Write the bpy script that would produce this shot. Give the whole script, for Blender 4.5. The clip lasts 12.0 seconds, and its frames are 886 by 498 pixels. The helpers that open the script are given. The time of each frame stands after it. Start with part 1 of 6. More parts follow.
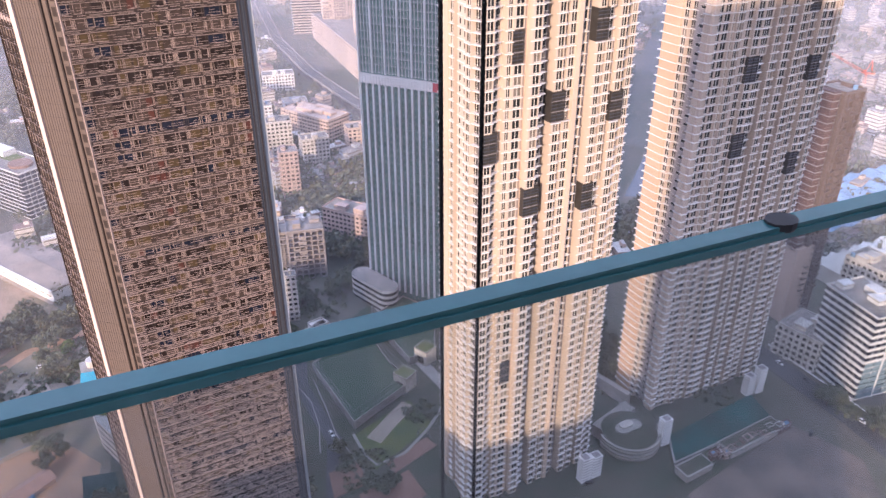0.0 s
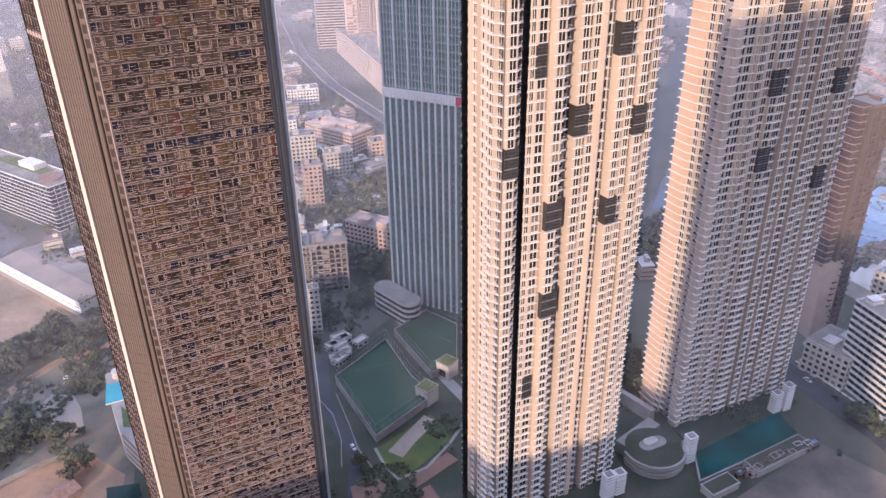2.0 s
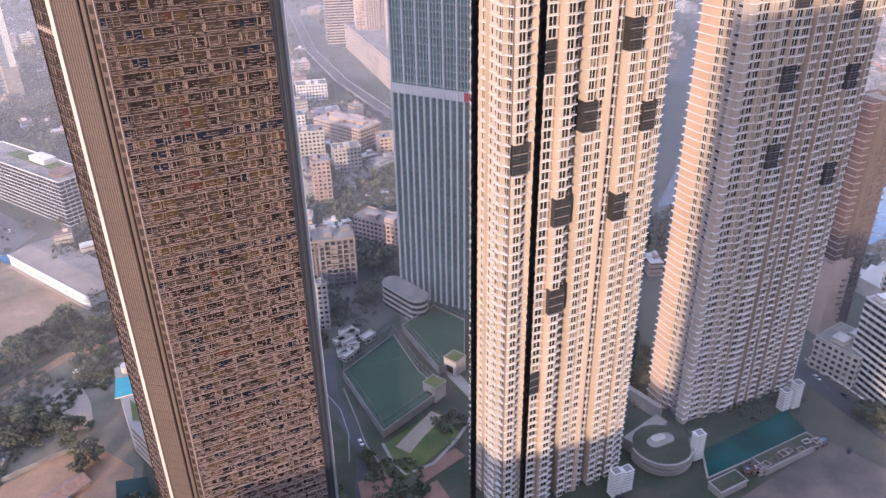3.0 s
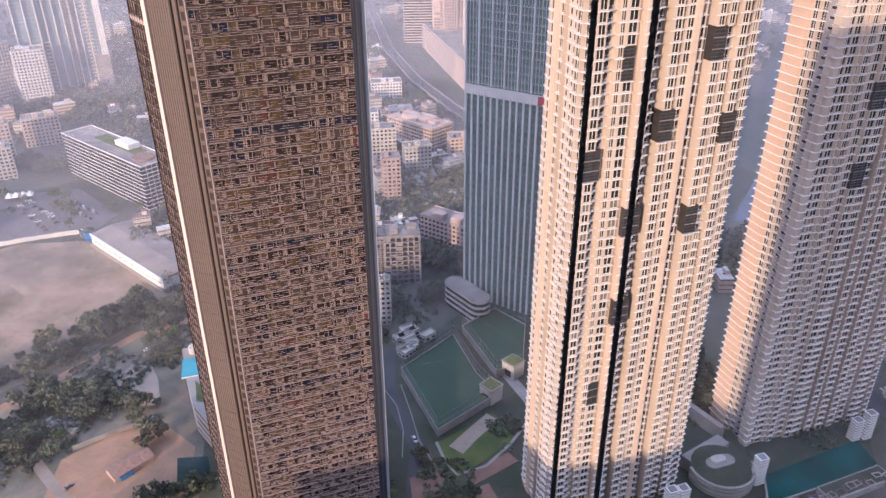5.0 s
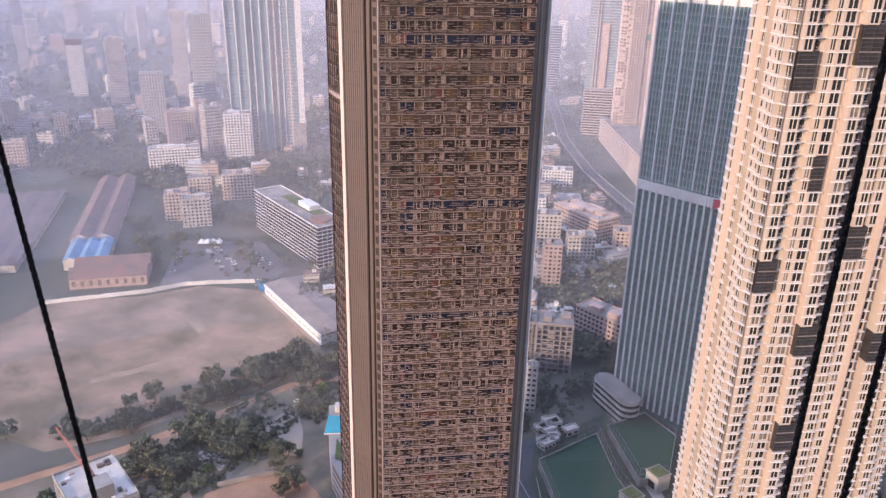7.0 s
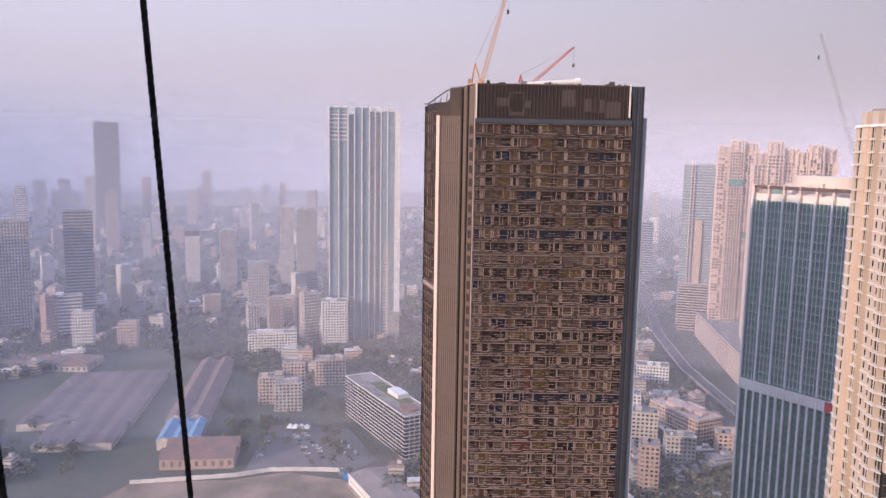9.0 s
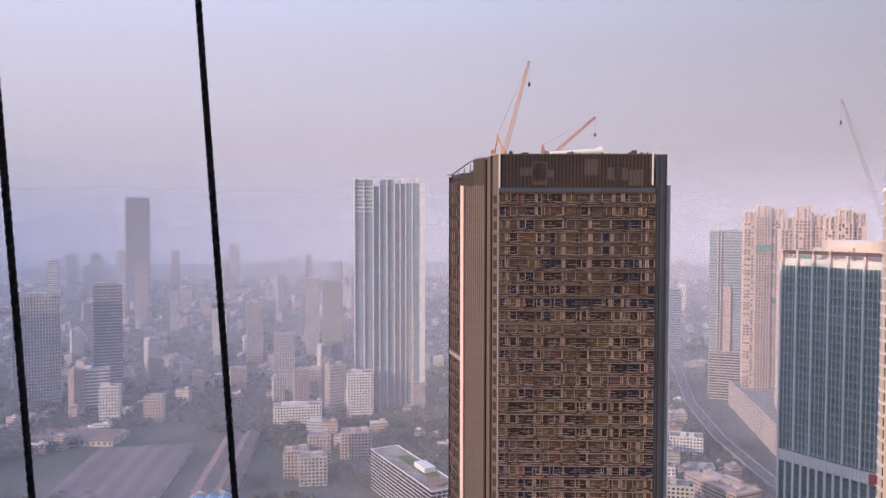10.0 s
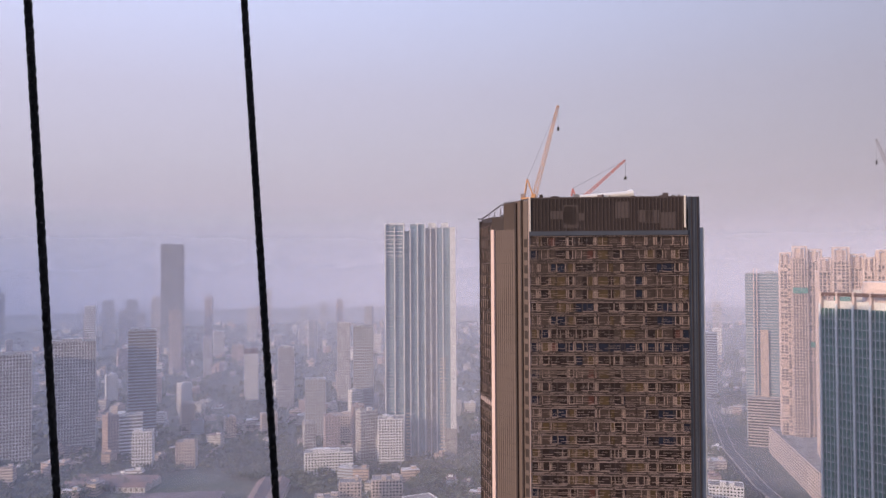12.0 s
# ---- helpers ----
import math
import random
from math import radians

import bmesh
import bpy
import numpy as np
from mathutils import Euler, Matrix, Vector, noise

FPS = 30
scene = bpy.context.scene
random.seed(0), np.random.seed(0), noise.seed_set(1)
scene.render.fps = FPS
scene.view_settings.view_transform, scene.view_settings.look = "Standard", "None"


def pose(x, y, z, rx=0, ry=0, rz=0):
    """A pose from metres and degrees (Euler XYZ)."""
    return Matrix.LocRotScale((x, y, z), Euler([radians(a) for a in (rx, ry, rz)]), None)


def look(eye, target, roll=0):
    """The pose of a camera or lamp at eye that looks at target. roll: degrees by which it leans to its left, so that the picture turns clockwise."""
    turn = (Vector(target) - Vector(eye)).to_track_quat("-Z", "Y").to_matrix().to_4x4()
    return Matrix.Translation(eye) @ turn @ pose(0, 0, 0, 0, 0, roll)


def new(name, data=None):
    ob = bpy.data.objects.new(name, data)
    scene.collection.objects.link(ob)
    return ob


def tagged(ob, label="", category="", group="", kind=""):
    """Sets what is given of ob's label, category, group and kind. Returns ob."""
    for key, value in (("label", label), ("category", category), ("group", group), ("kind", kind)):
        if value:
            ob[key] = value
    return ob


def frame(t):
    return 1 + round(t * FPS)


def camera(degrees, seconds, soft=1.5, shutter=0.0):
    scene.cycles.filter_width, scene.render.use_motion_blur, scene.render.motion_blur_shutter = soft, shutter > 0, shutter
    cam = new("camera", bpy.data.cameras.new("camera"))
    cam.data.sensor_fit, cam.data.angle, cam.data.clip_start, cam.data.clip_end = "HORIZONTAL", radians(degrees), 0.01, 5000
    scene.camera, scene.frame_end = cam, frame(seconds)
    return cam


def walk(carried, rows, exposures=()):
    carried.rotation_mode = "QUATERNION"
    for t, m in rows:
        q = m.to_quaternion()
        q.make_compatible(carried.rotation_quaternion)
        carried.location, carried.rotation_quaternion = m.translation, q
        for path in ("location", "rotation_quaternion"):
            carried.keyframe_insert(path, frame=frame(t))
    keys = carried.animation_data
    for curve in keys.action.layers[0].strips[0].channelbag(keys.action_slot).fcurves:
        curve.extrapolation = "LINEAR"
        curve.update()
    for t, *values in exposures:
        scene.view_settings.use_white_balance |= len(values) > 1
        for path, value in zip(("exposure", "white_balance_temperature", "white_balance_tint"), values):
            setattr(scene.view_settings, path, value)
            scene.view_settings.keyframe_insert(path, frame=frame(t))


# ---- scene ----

cam = camera(60.66, 12.0)
walk(cam, [
    (0.0, pose(-0.001, 0.000, 240.00, 61.28, 0.19, 0.10)),
    (0.5, pose(-0.003, 0.103, 240.035, 61.85, 0.37, 0.60)),
    (1.0, pose(-0.005, 0.202, 240.12, 62.21, 0.51, 1.06)),
    (1.5, pose(-0.005, 0.291, 240.16, 62.34, 0.64, 1.44)),
    (2.0, pose(-0.004, 0.363, 240.18, 62.28, 0.81, 1.70)),
    (2.5, pose(-0.005, 0.410, 240.18, 62.11, 0.90, 1.98)),
    (4.5, pose(-0.017, 0.457, 240.18, 61.81, 0.56, 5.65)),
    (5.0, pose(-0.050, 0.325, 240.18, 62.14, 0.29, 8.18)),
    (5.5, pose(-0.089, 0.194, 240.18, 62.84, -0.06, 11.42)),
    (6.0, pose(-0.107, 0.211, 240.18, 64.05, -0.48, 15.04)),
    (6.5, pose(-0.119, 0.319, 240.18, 65.76, -0.80, 18.68)),
    (7.0, pose(-0.133, 0.317, 240.18, 68.34, -1.15, 21.81)),
    (9.0, pose(-0.216, 0.289, 240.18, 82.55, -0.96, 28.76)),
    (9.5, pose(-0.253, 0.296, 240.18, 85.64, -0.46, 29.73)),
    (10.0, pose(-0.306, 0.324, 240.18, 87.79, -0.07, 30.58)),
    (10.5, pose(-0.355, 0.354, 240.18, 89.40, 0.27, 31.32)),
    (11.0, pose(-0.377, 0.368, 240.18, 90.43, 0.51, 31.95)),
    (11.5, pose(-0.381, 0.371, 240.18, 90.94, 0.55, 32.47)),
    (12.0, pose(-0.377, 0.369, 240.18, 91.14, 0.33, 32.88)),
], exposures=[(0.0, 0.72), (1.0, 0.54), (1.5, 0.49), (2.5, 0.46), (5.5, 0.40), (7.0, 0.29), (9.0, 0.0), (10.0, -0.15), (12.0, -0.28)])

# ---- world and sun ----
SUN_ELEV = 14.0
SUN_TO = Vector((-0.344, -0.939, math.tan(radians(SUN_ELEV)))).normalized()
world = bpy.data.worlds.new("hazy_sky")
scene.world = world
world.use_nodes = True
scene.cycles.transparent_max_bounces = 40
wn, wl = world.node_tree.nodes, world.node_tree.links
wn.clear()
w_out = wn.new("ShaderNodeOutputWorld")
w_bg = wn.new("ShaderNodeBackground")
w_sky = wn.new("ShaderNodeTexSky")
w_sky.sky_type = "NISHITA"
w_sky.sun_disc = False
w_sky.sun_elevation = radians(SUN_ELEV)
w_sky.sun_rotation = math.atan2(SUN_TO.x, SUN_TO.y)
w_sky.dust_density = 4.0
w_sky.air_density = 1.5
w_geo = wn.new("ShaderNodeTexCoord")
w_sep = wn.new("ShaderNodeSeparateXYZ")
w_ramp = wn.new("ShaderNodeValToRGB")
w_ramp.color_ramp.elements[0].position = 0.0
w_ramp.color_ramp.elements[0].color = (0.47, 0.445, 0.525, 1)
w_ramp.color_ramp.elements[1].position = 1.0
w_ramp.color_ramp.elements[1].color = (0.98, 1.22, 2.05, 1)
for pos, col in ((0.09, (0.49, 0.435, 0.53, 1)), (0.22, (0.535, 0.50, 0.67, 1)), (0.42, (0.66, 0.74, 1.12, 1))):
    e = w_ramp.color_ramp.elements.new(pos)
    e.color = col
w_mul = wn.new("ShaderNodeMix")
w_mul.data_type = "RGBA"
w_mul.blend_type = "ADD"
w_mul.inputs[0].default_value = 0.034
wl.new(w_geo.outputs["Generated"], w_sep.inputs[0])
wl.new(w_sep.outputs["Z"], w_ramp.inputs[0])
wl.new(w_ramp.outputs[0], w_mul.inputs[6])
wl.new(w_sky.outputs[0], w_mul.inputs[7])
w_side = wn.new("ShaderNodeMapRange")
w_side.inputs[1].default_value, w_side.inputs[2].default_value = 0.10, -0.95
w_side.inputs[3].default_value, w_side.inputs[4].default_value = 0.66, 1.38
w_tone = wn.new("ShaderNodeVectorMath")
w_tone.operation = "SCALE"
wl.new(w_sep.outputs["X"], w_side.inputs[0])
wl.new(w_mul.outputs[2], w_tone.inputs[0])
wl.new(w_side.outputs[0], w_tone.inputs["Scale"])
wl.new(w_tone.outputs[0], w_bg.inputs[0])
w_bg.inputs[1].default_value = 1.0
wl.new(w_bg.outputs[0], w_out.inputs[0])

sun = new("sun", bpy.data.lights.new("sun", "SUN"))
sun.data.energy = 4.0
sun.data.angle = radians(1.2)
sun.data.color = (1.0, 0.74, 0.56)
sun.matrix_world = look(SUN_TO * 900, (0, 0, 0))


# ---- materials ----
def mat(name, color, rough=0.8, var=0.25, scale=0.3, fine=4.0, metal=0.0, bump=0.0, second=None, spec=0.5, per_piece=0.0):
    """A surface with two scales of variation; second: a colour that large patches turn to."""
    m = bpy.data.materials.new(name)
    m.use_nodes = True
    n, l = m.node_tree.nodes, m.node_tree.links
    b = n["Principled BSDF"]
    b.inputs["Roughness"].default_value = rough
    b.inputs["Metallic"].default_value = metal
    b.inputs["Specular IOR Level"].default_value = spec
    tc = n.new("ShaderNodeNewGeometry")
    n1 = n.new("ShaderNodeTexNoise")
    n1.inputs["Scale"].default_value = scale
    n1.inputs["Detail"].default_value = 5
    n2 = n.new("ShaderNodeTexNoise")
    n2.inputs["Scale"].default_value = fine
    n2.inputs["Detail"].default_value = 4
    l.new(tc.outputs["Position"], n1.inputs["Vector"])
    l.new(tc.outputs["Position"], n2.inputs["Vector"])
    r1 = n.new("ShaderNodeMapRange")
    r1.inputs[1].default_value, r1.inputs[2].default_value = 0.35, 0.65
    l.new(n1.outputs["Fac"], r1.inputs[0])
    mix = n.new("ShaderNodeMix")
    mix.data_type = "RGBA"
    c2 = second or tuple(c * (1 - var) for c in color)
    mix.inputs[6].default_value = (*color, 1)
    mix.inputs[7].default_value = (*c2, 1)
    l.new(r1.outputs[0], mix.inputs[0])
    hsv = n.new("ShaderNodeHueSaturation")
    r2 = n.new("ShaderNodeMapRange")
    r2.inputs[3].default_value, r2.inputs[4].default_value = 1 - var * 0.7, 1 + var * 0.7
    l.new(n2.outputs["Fac"], r2.inputs[0])
    value = r2.outputs[0]
    if per_piece:
        oi = n.new("ShaderNodeObjectInfo")
        r3 = n.new("ShaderNodeMapRange")
        r3.inputs[3].default_value, r3.inputs[4].default_value = 1 - per_piece, 1 + per_piece
        l.new(oi.outputs["Random"], r3.inputs[0])
        mm = n.new("ShaderNodeMath")
        mm.operation = "MULTIPLY"
        l.new(value, mm.inputs[0])
        l.new(r3.outputs[0], mm.inputs[1])
        value = mm.outputs[0]
    l.new(value, hsv.inputs["Value"])
    l.new(mix.outputs[2], hsv.inputs["Color"])
    l.new(hsv.outputs[0], b.inputs["Base Color"])
    if bump:
        bp = n.new("ShaderNodeBump")
        bp.inputs["Strength"].default_value = bump
        bp.inputs["Distance"].default_value = 0.1
        l.new(n2.outputs["Fac"], bp.inputs["Height"])
        l.new(bp.outputs[0], b.inputs["Normal"])
    return m


CREAM = mat("cream_render", (0.555, 0.462, 0.40), 0.85, 0.12, 0.08, 1.5)
# cream with the warmth of sunlight on the smooth columns put in
SUN_CREAM = mat("sun_warmed_cream_render", (0.60, 0.47, 0.385), 0.85, 0.10, 0.08, 1.5)
# cream for one side face, with orange sunlight put into the colour
SUN_ORANGE_CREAM = mat("sun_orange_cream_render", (0.58, 0.40, 0.29), 0.85, 0.10, 0.08, 1.5)
LEDGE = mat("pale_ledge_paint", (0.76, 0.74, 0.73), 0.8, 0.15, 0.15, 2.0)
# grey walls; also stands for shade in recesses, under ledges and inside shells
GREY_AND_SHADE = mat("grey_and_shade_render", (0.29, 0.265, 0.275), 0.85, 0.12, 0.1, 1.5)
GLASS_DARK = mat("dark_window_glass", (0.035, 0.038, 0.045), 0.15, 0.5, 0.35, 0.9)
GLASS_MID = mat("curtained_window_glass", (0.22, 0.19, 0.17), 0.3, 0.4, 0.5, 1.2)
FRAME_WHITE = mat("white_window_frame", (0.74, 0.70, 0.66), 0.6, 0.08, 0.3, 3.0)
LOUVRE = mat("dark_louvre_metal", (0.06, 0.055, 0.055), 0.5, 0.3, 0.4, 3.0)
BROWN = mat("brown_aluminium_cladding", (0.090, 0.070, 0.068), 0.55, 0.18, 0.06, 1.0, spec=0.35)
BROWN_PANEL = mat("plain_brown_panel", (0.150, 0.115, 0.105), 0.6, 0.12, 0.04, 0.8, spec=0.3)
BROWN_DARK = mat("dark_brown_cladding", (0.042, 0.030, 0.029), 0.55, 0.2, 0.06, 1.0, spec=0.35)
TAN_RAIL = mat("bronze_pink_rail", (0.45, 0.345, 0.315), 0.5, 0.15, 0.1, 2.0)
TAN_FIN = mat("pale_pink_cladding", (0.66, 0.51, 0.47), 0.6, 0.06, 0.05, 1.0)
CURTAIN_GOLD = mat("gold_curtain_behind_glass", (0.085, 0.056, 0.026), 0.35, 0.35, 0.6, 1.5)
CURTAIN_BEIGE = mat("beige_curtain_behind_glass", (0.060, 0.041, 0.036), 0.35, 0.35, 0.6, 1.5)
CURTAIN_RED = mat("dull_red_curtain_behind_glass", (0.095, 0.032, 0.026), 0.4, 0.35, 0.6, 1.5)
GLASS_BROWN = mat("brown_tinted_glass", (0.036, 0.026, 0.026), 0.22, 0.5, 0.5, 1.0)
GLASS_BLUE = mat("blue_black_glass", (0.020, 0.024, 0.045), 0.15, 0.4, 0.5, 1.0)
SLATE = mat("slate_blue_cladding", (0.065, 0.075, 0.10), 0.45, 0.2, 0.1, 1.0)
TEAL_GLASS = mat("teal_curtain_wall_glass", (0.105, 0.195, 0.18), 0.3, 0.3, 0.12, 0.5, spec=0.25)
SPANDREL_TEAL = mat("teal_grey_spandrel", (0.165, 0.245, 0.23), 0.45, 0.2, 0.12, 0.6, spec=0.3)
FIN_SILVER = mat("silver_fin", (0.62, 0.65, 0.67), 0.45, 0.10, 0.1, 1.0)
CONCRETE = mat("raw_concrete", (0.36, 0.335, 0.32), 0.9, 0.3, 0.12, 1.2, bump=0.1)
BEIGE_SHELL = mat("pale_pink_concrete_shell", (0.72, 0.58, 0.52), 0.9, 0.12, 0.05, 0.8)
GREEN_NET = mat("green_safety_net", (0.10, 0.28, 0.24), 0.8, 0.2, 0.3, 2.0)
WHITE_PAINT = mat("white_paint", (0.74, 0.73, 0.72), 0.8, 0.15, 0.12, 1.0)
OFFWHITE = mat("aged_white_paint", (0.58, 0.55, 0.52), 0.85, 0.25, 0.1, 0.8, second=(0.42, 0.39, 0.36))
HUT_TILE = mat("pinkish_clay_tiles", (0.34, 0.205, 0.16), 0.9, 0.3, 0.6, 2.0)
PEACH = mat("peach_paint", (0.55, 0.42, 0.35), 0.85, 0.2, 0.1, 0.8)
DULL_PINK = mat("dull_pink_paint", (0.46, 0.35, 0.32), 0.85, 0.2, 0.1, 0.8)
BLUE_GREY = mat("blue_grey_paint", (0.40, 0.42, 0.46), 0.8, 0.15, 0.08, 0.6)
PALE_BLUE = mat("pale_blue_glass_cladding", (0.18, 0.26, 0.31), 0.35, 0.2, 0.04, 0.4)
ROOF_GREY = mat("stained_roof_slab", (0.30, 0.265, 0.24), 0.9, 0.35, 0.1, 0.8, second=(0.19, 0.172, 0.16))
DUST_ROOF = mat("dusty_sheet_roof", (0.30, 0.245, 0.215), 0.9, 0.3, 0.06, 0.8, second=(0.21, 0.18, 0.165))
RUST = mat("rusty_sheet_roof", (0.22, 0.14, 0.12), 0.85, 0.3, 0.08, 0.8, second=(0.14, 0.11, 0.11))
SHEET_BLUE = mat("blue_sheet_roof", (0.20, 0.34, 0.50), 0.6, 0.3, 0.1, 0.8)
BRICK_RED = mat("red_brown_brick_infill", (0.13, 0.078, 0.068), 0.9, 0.3, 0.2, 1.5)
ASPHALT = mat("asphalt", (0.085, 0.085, 0.092), 0.9, 0.25, 0.06, 1.0)
TARMAC_DUSTY = mat("dusty_tarmac", (0.19, 0.17, 0.165), 0.95, 0.25, 0.04, 0.6)
SOIL = mat("orange_soil", (0.40, 0.235, 0.145), 0.95, 0.28, 0.07, 0.8, second=(0.26, 0.165, 0.11), bump=0.2)
FIELD = mat("dry_grass_field", (0.36, 0.25, 0.185), 0.95, 0.40, 0.026, 0.35, second=(0.15, 0.122, 0.078), bump=0.3)
FIELD_PALE = mat("trodden_field_earth", (0.37, 0.27, 0.20), 0.95, 0.3, 0.06, 0.5, second=(0.26, 0.20, 0.14))
POND = mat("dark_pond_water", (0.014, 0.045, 0.042), 0.5, 0.3, 0.1, 0.6, spec=0.2)
WASTE = mat("dark_building_plot_earth", (0.20, 0.155, 0.13), 0.95, 0.3, 0.05, 0.5, second=(0.105, 0.09, 0.08), bump=0.2)
MILL_ROOF = mat("dull_purple_sheet_roof", (0.185, 0.145, 0.145), 0.85, 0.25, 0.03, 0.3, second=(0.13, 0.105, 0.11))
# scrub earth with the pallor of near haze put into its colour
SCRUB = mat("haze_paled_scrub_earth", (0.23, 0.185, 0.145), 0.95, 0.3, 0.05, 0.5, second=(0.125, 0.12, 0.085))
BARE = mat("pale_bare_earth", (0.37, 0.30, 0.245), 0.95, 0.25, 0.03, 0.5, second=(0.25, 0.205, 0.17))
TURF = mat("court_turf", (0.042, 0.082, 0.050), 0.9, 0.2, 0.05, 1.0)
LAWN = mat("yellow_green_lawn", (0.12, 0.135, 0.045), 0.95, 0.3, 0.1, 1.2, second=(0.07, 0.10, 0.04))
GARDEN = mat("dark_garden_ground", (0.050, 0.064, 0.042), 0.95, 0.4, 0.08, 0.8, second=(0.085, 0.080, 0.062))
TERRACOTTA = mat("terracotta_paving", (0.26, 0.155, 0.12), 0.9, 0.2, 0.1, 1.0)
PAVING = mat("pale_paving", (0.33, 0.31, 0.29), 0.9, 0.2, 0.1, 1.0)
POOL_BLUE = mat("bright_pool_water", (0.03, 0.34, 0.42), 0.08, 0.15, 0.3, 1.0)
POOL_TEAL = mat("teal_tinted_water", (0.012, 0.10, 0.095), 0.1, 0.3, 0.06, 0.5, second=(0.016, 0.055, 0.05))
WATER = mat("creek_water", (0.10, 0.13, 0.17), 0.15, 0.2, 0.02, 0.2)
GROUND = mat("dusty_city_ground", (0.125, 0.112, 0.092), 0.95, 0.3, 0.012, 0.12, second=(0.060, 0.072, 0.048))
LEAF_A = mat("dusty_green_leaves", (0.115, 0.130, 0.088), 0.9, 0.35, 0.12, 0.8, per_piece=0.3)
LEAF_B = mat("olive_leaves", (0.130, 0.132, 0.082), 0.9, 0.35, 0.12, 0.8, per_piece=0.3)
LEAF_C = mat("bright_green_leaves", (0.085, 0.135, 0.04), 0.9, 0.3, 0.12, 0.8, per_piece=0.2)
BARK = mat("bark", (0.12, 0.09, 0.07), 0.95, 0.3, 0.8, 4.0)
CRANE_ORANGE = mat("orange_crane_paint", (0.62, 0.32, 0.14), 0.6, 0.1, 0.3, 2.0)
CRANE_RED = mat("red_crane_paint", (0.55, 0.17, 0.13), 0.6, 0.1, 0.3, 2.0)
CRANE_GREY = mat("grey_crane_paint", (0.24, 0.19, 0.19), 0.6, 0.1, 0.3, 2.0)
STEEL = mat("galvanised_steel", (0.30, 0.30, 0.31), 0.5, 0.2, 0.5, 3.0, metal=0.6)
ROPE = mat("black_rope_fibre", (0.010, 0.009, 0.009), 0.95, 0.4, 30.0, 220.0, bump=0.4)
GLASS_EDGE = mat("polished_teal_glass_edge", (0.035, 0.13, 0.135), 0.25, 0.2, 6.0, 60.0)
RUBBER = mat("black_rubber", (0.012, 0.011, 0.012), 0.6, 0.2, 20.0, 90.0)
PLAIN_WALL = mat("plain_building_wall", (0.45, 0.42, 0.40), 0.85, 0.1, 0.05, 0.8)
BLUE_TARP = mat("blue_tarpaulin", (0.05, 0.20, 0.42), 0.6, 0.2, 0.4, 2.0)
CAR_WHITE = mat("white_car_paint", (0.70, 0.70, 0.70), 0.3, 0.03, 1.0, 5.0)
CAR_DARK = mat("dark_car_paint", (0.05, 0.05, 0.06), 0.3, 0.1, 1.0, 5.0)
RED_SIGN = mat("red_sign_panel", (0.50, 0.06, 0.08), 0.6, 0.1, 0.5, 3.0)


def glass_pane_material():
    m = bpy.data.materials.new("clear_greenish_glass")
    m.use_nodes = True
    n, l = m.node_tree.nodes, m.node_tree.links
    n.clear()
    out = n.new("ShaderNodeOutputMaterial")
    tr = n.new("ShaderNodeBsdfTransparent")
    tr.inputs[0].default_value = (0.88, 0.90, 0.90, 1)
    gl = n.new("ShaderNodeBsdfGlossy")
    gl.inputs["Roughness"].default_value = 0.03
    df = n.new("ShaderNodeBsdfDiffuse")
    df.inputs[0].default_value = (0.46, 0.44, 0.45, 1)
    m1 = n.new("ShaderNodeMixShader")
    m2 = n.new("ShaderNodeMixShader")
    m2.inputs[0].default_value = 0.08
    m1.inputs[0].default_value = 0.04
    l.new(tr.outputs[0], m1.inputs[1])
    l.new(gl.outputs[0], m1.inputs[2])
    l.new(m1.outputs[0], m2.inputs[1])
    l.new(df.outputs[0], m2.inputs[2])
    l.new(m2.outputs[0], out.inputs[0])
    return m


GLASS_PANE = glass_pane_material()


